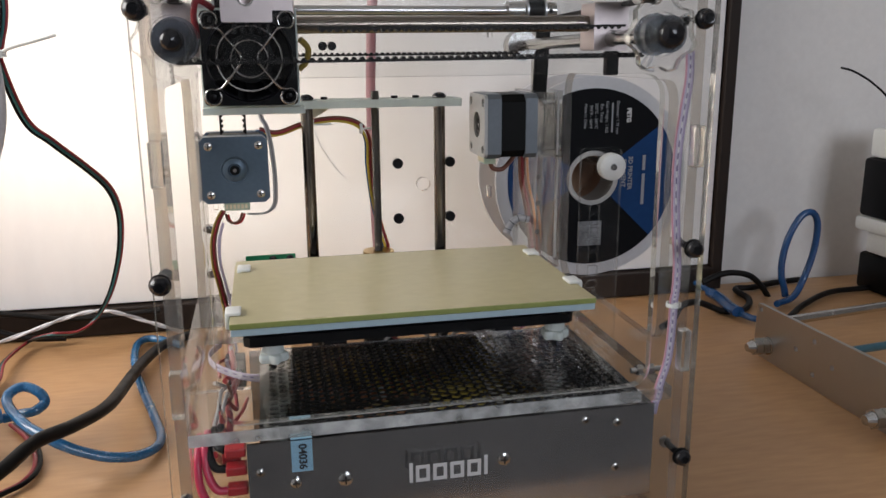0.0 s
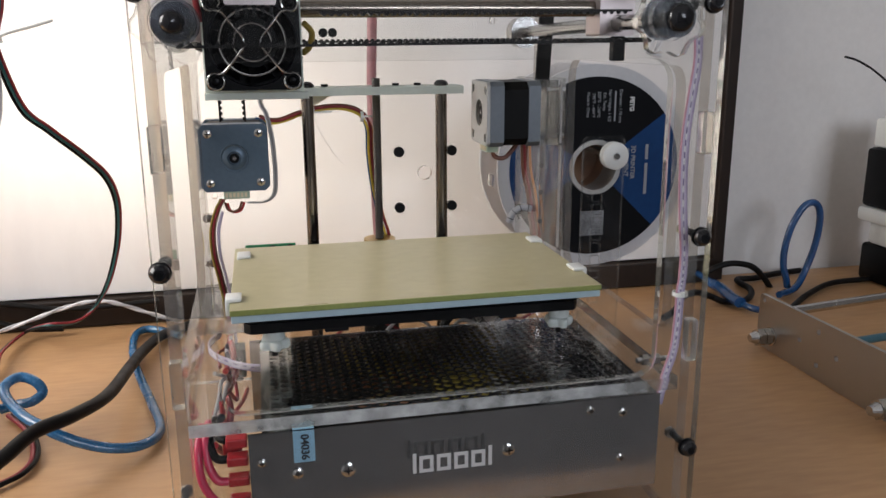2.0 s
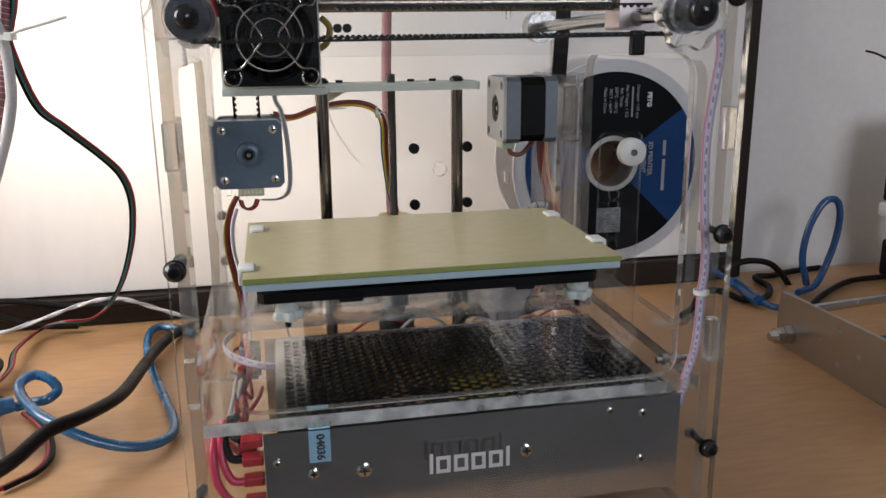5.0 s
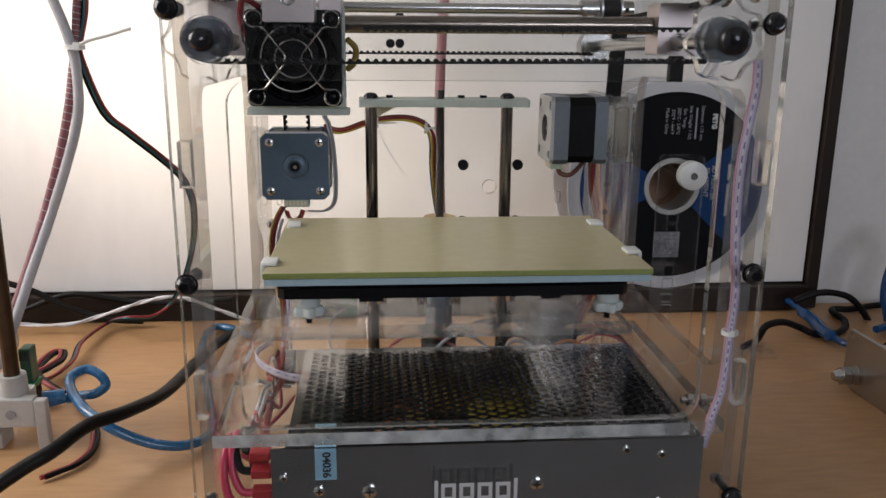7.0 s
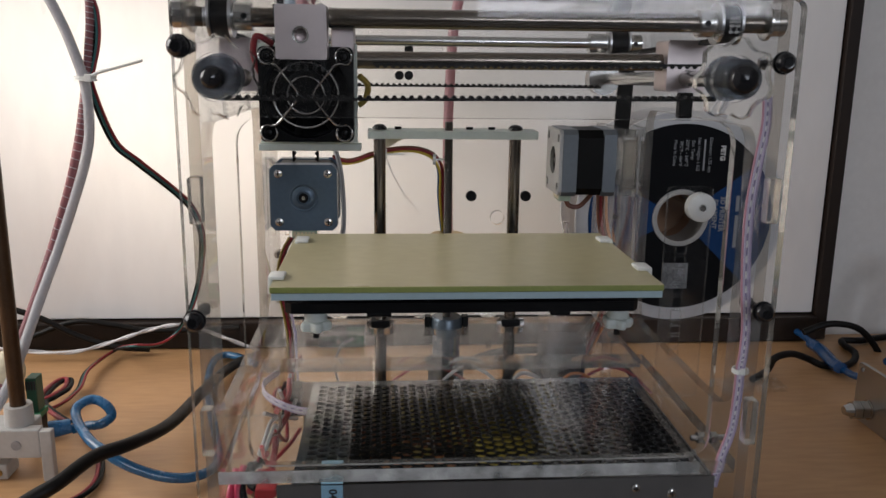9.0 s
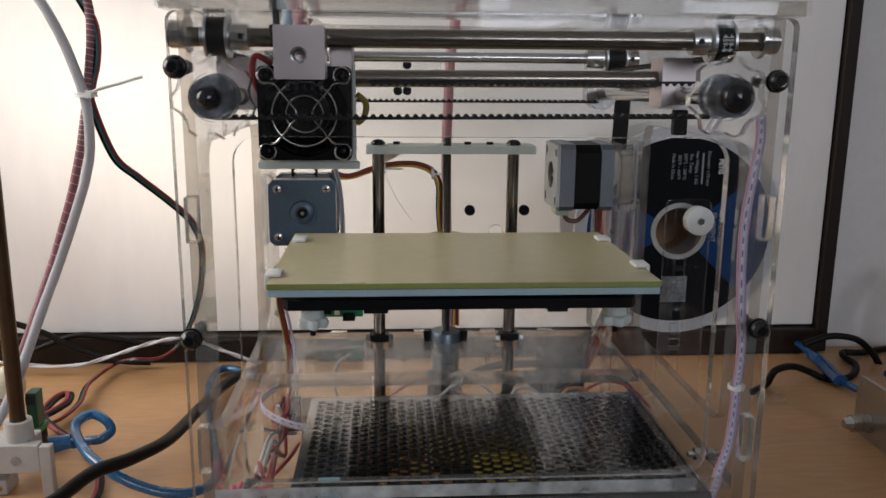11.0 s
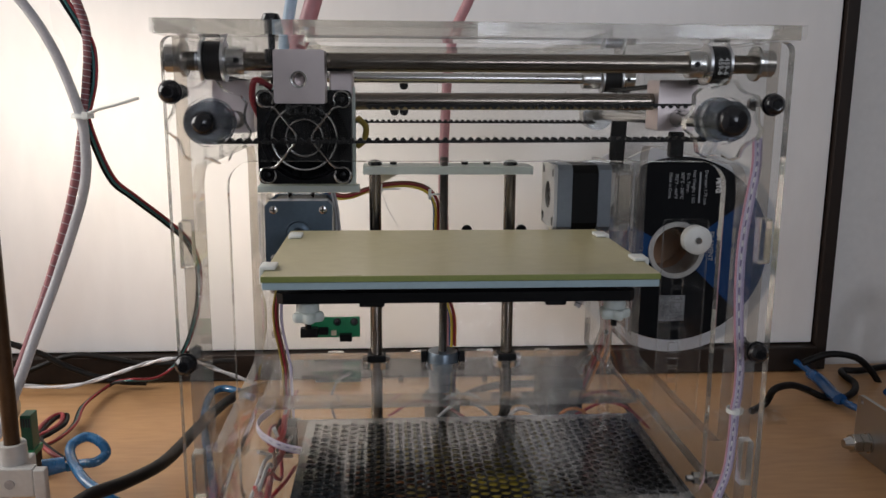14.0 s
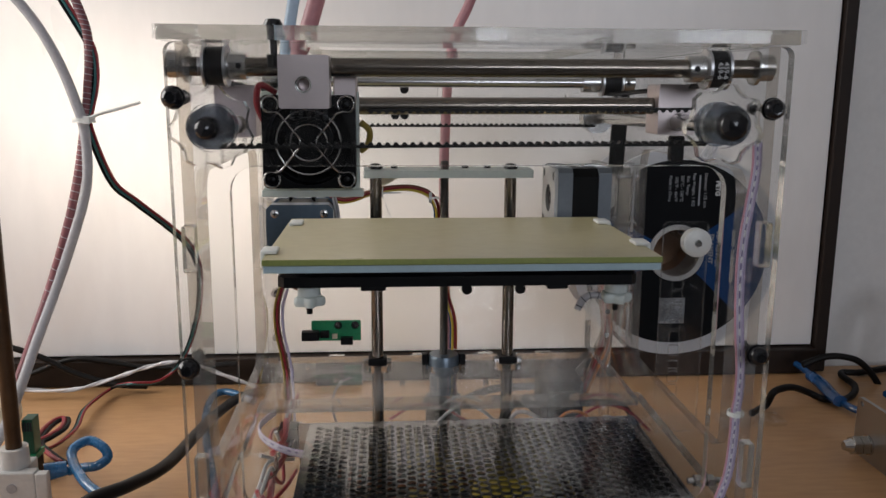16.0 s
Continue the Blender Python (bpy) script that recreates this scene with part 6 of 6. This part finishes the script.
for b, mt in (((-0.1030, -0.0945, 0.022, 0.034, 0.054, 0.0665), M_REDPLASTIC), ((-0.1065, -0.0945, 0.150, 0.164, 0.040, 0.058), M_BLACK)):
    bm = bmesh.new()
    box(bm, *b, 0.0008)
    part("plug", bm, mt, tangle)
LR = [(-0.1085, 0.160, 0.066), (-0.1135, 0.132, 0.0695), (-0.1107, 0.115, 0.0700), (-0.1023, 0.105, 0.0685), (-0.0926, 0.100, 0.0668), (-0.0846, 0.098, 0.0660)]
side_ribbon = cable("ribbon_cable", "pale lilac ribbon cable curving into the power supply", [(mt, 0.0006, shifted(LR, 0, 0, dz), 1) for mt, dz in ((M_LILACWIRE, 0.0016), (M_TUBE, 0.0008), (M_LILACWIRE, 0.0), (M_TUBE, -0.0008), (M_LILAC, -0.0016))])
lr = smooth_line(LR, 10)
for k in range(3, len(lr) - 3, 5):
    bm = bmesh.new()
    tube(bm, [lr[k] + Vector((0, -0.0008, 0.0006)), lr[k + 1] + Vector((0, -0.0008, 0.0006)), lr[k + 2] + Vector((0, -0.0008, 0.0006))], 0.0004, 6, 2)
    part("dash", bm, M_DASH, side_ribbon)
rear = thing("rear_wiring", "white, orange and dark red wires behind the power supply", "wires")
for mt, r, pts in ((M_TUBE, 0.0011, [(-0.0130, 0.1750, 0.0426), (-0.0057, 0.1750, 0.0522), (0.0070, 0.1750, 0.0616), (0.0217, 0.1750, 0.0574), (0.0349, 0.1750, 0.0434)]), (M_TUBE, 0.0013, [(0.0341, 0.1650, 0.0478), (0.0422, 0.1650, 0.0599), (0.0532, 0.1650, 0.0577), (0.0626, 0.1650, 0.0471)]),
                   (M_ORANGE, 0.0010, [(0.0645, 0.1650, 0.0471), (0.0743, 0.1650, 0.0588), (0.0861, 0.1650, 0.0578), (0.0939, 0.1650, 0.0464)]), (M_MAROON, 0.0010, [(0.0831, 0.1750, 0.0514), (0.1015, 0.1750, 0.0596), (0.1175, 0.1750, 0.0553), (0.1328, 0.1750, 0.0411)]),
                   (M_TUBE, 0.0010, [(0.0852, 0.1600, 0.0487), (0.0994, 0.1600, 0.0580), (0.1165, 0.1600, 0.0468)]), (M_MAROON, 0.0010, [(-0.0384, 0.1900, 0.0467), (-0.0216, 0.1900, 0.0563), (-0.0028, 0.1900, 0.0539), (0.0143, 0.1900, 0.0435)]),
                   (M_BLACK, 0.0020, [(0.0722, 0.1850, 0.0503), (0.0947, 0.1850, 0.0582), (0.1159, 0.1850, 0.0553), (0.1282, 0.1850, 0.0410)]), (M_GREYWIRE, 0.0009, [(-0.0732, 0.2100, 0.0309), (-0.0774, 0.2100, 0.0495), (-0.0733, 0.2100, 0.0636), (-0.0648, 0.2100, 0.0695)]),
                   (M_BLACK, 0.0030, [(0.0349, 0.2000, 0.0326), (0.0442, 0.2000, 0.0509), (0.0577, 0.2000, 0.0506), (0.0661, 0.2000, 0.0340)]), (M_DARKIN, 0.0028, [(0.0084, 0.2550, 0.0298), (0.0379, 0.2550, 0.0417), (0.0762, 0.2550, 0.0441), (0.0974, 0.2550, 0.0504), (0.1139, 0.2550, 0.0678), (0.1216, 0.2550, 0.0853)])):
    bm = bmesh.new()
    tube(bm, pts, r, 8)
    part("wire", bm, mt, rear, smooth=True)

# Added dark plate stands in for shade and clutter on the bench here.
shade_plate = thing("bench_shade_plate", "dark plate and parts added to darken the bench under the rear shelf", "circuit board")
bm = bmesh.new()
box(bm, -0.020, 0.110, 0.150, 0.234, 0.0095, 0.0115)
part("board", bm, M_DARKIN, shade_plate)
for b, mt in (((0.020, 0.034, 0.160, 0.175, 0.0117, 0.024), M_BLACK), ((0.050, 0.058, 0.205, 0.228, 0.0117, 0.022), M_GREENCON), ((0.090, 0.106, 0.160, 0.190, 0.0117, 0.030), M_BLACK), ((-0.014, 0.000, 0.156, 0.176, 0.0117, 0.018), M_GREYWIRE)):
    bm = bmesh.new()
    box(bm, *b, 0.0006)
    part("component", bm, mt, shade_plate)
inlet = thing("power_inlet", "black power inlet socket at the printer's rear", "socket")
bm = bmesh.new()
box(bm, 0.066, 0.096, 0.206, 0.2350, 0.0120, 0.0650, 0.003)
part("body", bm, M_BLACK, inlet)
bm = bmesh.new()
box(bm, 0.070, 0.092, 0.2040, 0.2058, 0.020, 0.058, 0.0006)
part("face", bm, M_DARKIN, inlet)
corner_bolt = thing("corner_bolt", "steel bolt and nut at the chamber's front corner", "bolt")
for x in (0.1015, 0.1075):
    bm = bmesh.new()
    cyl(bm, (x, 0.0200, 0.0842), (x + 0.0030, 0.0200, 0.0842), 0.0030, seg=6)
    part("nut", bm, M_STEEL, corner_bolt)
bm = bmesh.new()
cyl(bm, (0.0985, 0.0200, 0.0842), (0.1155, 0.0200, 0.0842), 0.0015, seg=10)
part("thread", bm, M_STEEL, corner_bolt)

for px in ([(-0.0095, 0.2310, 0.1892)][0], [(-0.0425, 0.2310, 0.1927)][0]):
    t2 = thing("cable_tie", "small white cable tie on the back panel's wires", "cable tie")
    bm = bmesh.new()
    lathe(bm, [(0.0030, -0.0010), (0.0036, -0.0010), (0.0036, 0.0010), (0.0030, 0.0010)], pose(px[0], px[1], px[2], 0, 90), 14, closed=True)
    part("band", bm, M_WHITE, t2, smooth=True)
    bm = bmesh.new()
    box(bm, px[0] + 0.0012, px[0] + 0.0130, px[1] - 0.0010, px[1] - 0.0002, px[2] - 0.0006, px[2] + 0.0006)
    part("tail", bm, M_WHITE, t2)
HAIR = [(-0.0414, 0.2330, 0.1887), (-0.0380, 0.2330, 0.1795), (-0.0323, 0.2330, 0.1693), (-0.0258, 0.2330, 0.1597), (-0.0212, 0.2330, 0.1556)]
cable("thin_filament", "thin pale thread hanging on the back panel", [(M_WHITEWIRE, 0.00025, HAIR, 1)], "thread")
CO = [(-0.1024, 0.2040, 0.1389), (-0.1010, 0.2040, 0.1344), (-0.0976, 0.2040, 0.1327), (-0.0939, 0.2040, 0.1344), (-0.0918, 0.2040, 0.1391)]
cable("plug_wires", "short brown wires under the motor plug", [(M_BROWN, 0.0008, CO, 1), (M_RED, 0.0008, shifted(CO, 0.0015, 0.0006, -0.0006), 1)])
# Strips added where the clear bracket's edges look dark; the tone is painted.
for z0, z1, x in ((0.172, 0.2125, 0.1176), (0.100, 0.170, 0.1178)):
    bm = bmesh.new()
    box(bm, x, x + 0.0012, 0.1880, 0.1900, z0, z1)
    part("dark_strip", bm, M_GREYWIRE, bracket, "dark strip added for the clear edge's dark look")


def motions():
    z0, rate, start = 0.0, 0.00491, 1.75
    rows = [(0.0, pose(0, 0, 0)), (1.4, pose(0, 0, 0)), (1.8, pose(0, 0, 0.0006))]
    t = 2.5
    while t < 16.05:
        rows.append((t, pose(0, 0, rate * (t - start))))
        t += 1.5
    walk(bed, rows if rows[-1][0] >= 16 else rows + [(16.0, pose(0, 0, rate * (16.0 - start)))])
    glide = ((0.0, -0.0067), (3.0, -0.0056), (6.0, -0.0046), (9.0, -0.0034), (12.0, -0.0019), (14.0, -0.0007), (16.0, 0.0003))
    walk(head, [(t, pose(x, 0, 0)) for t, x in glide])


motions()
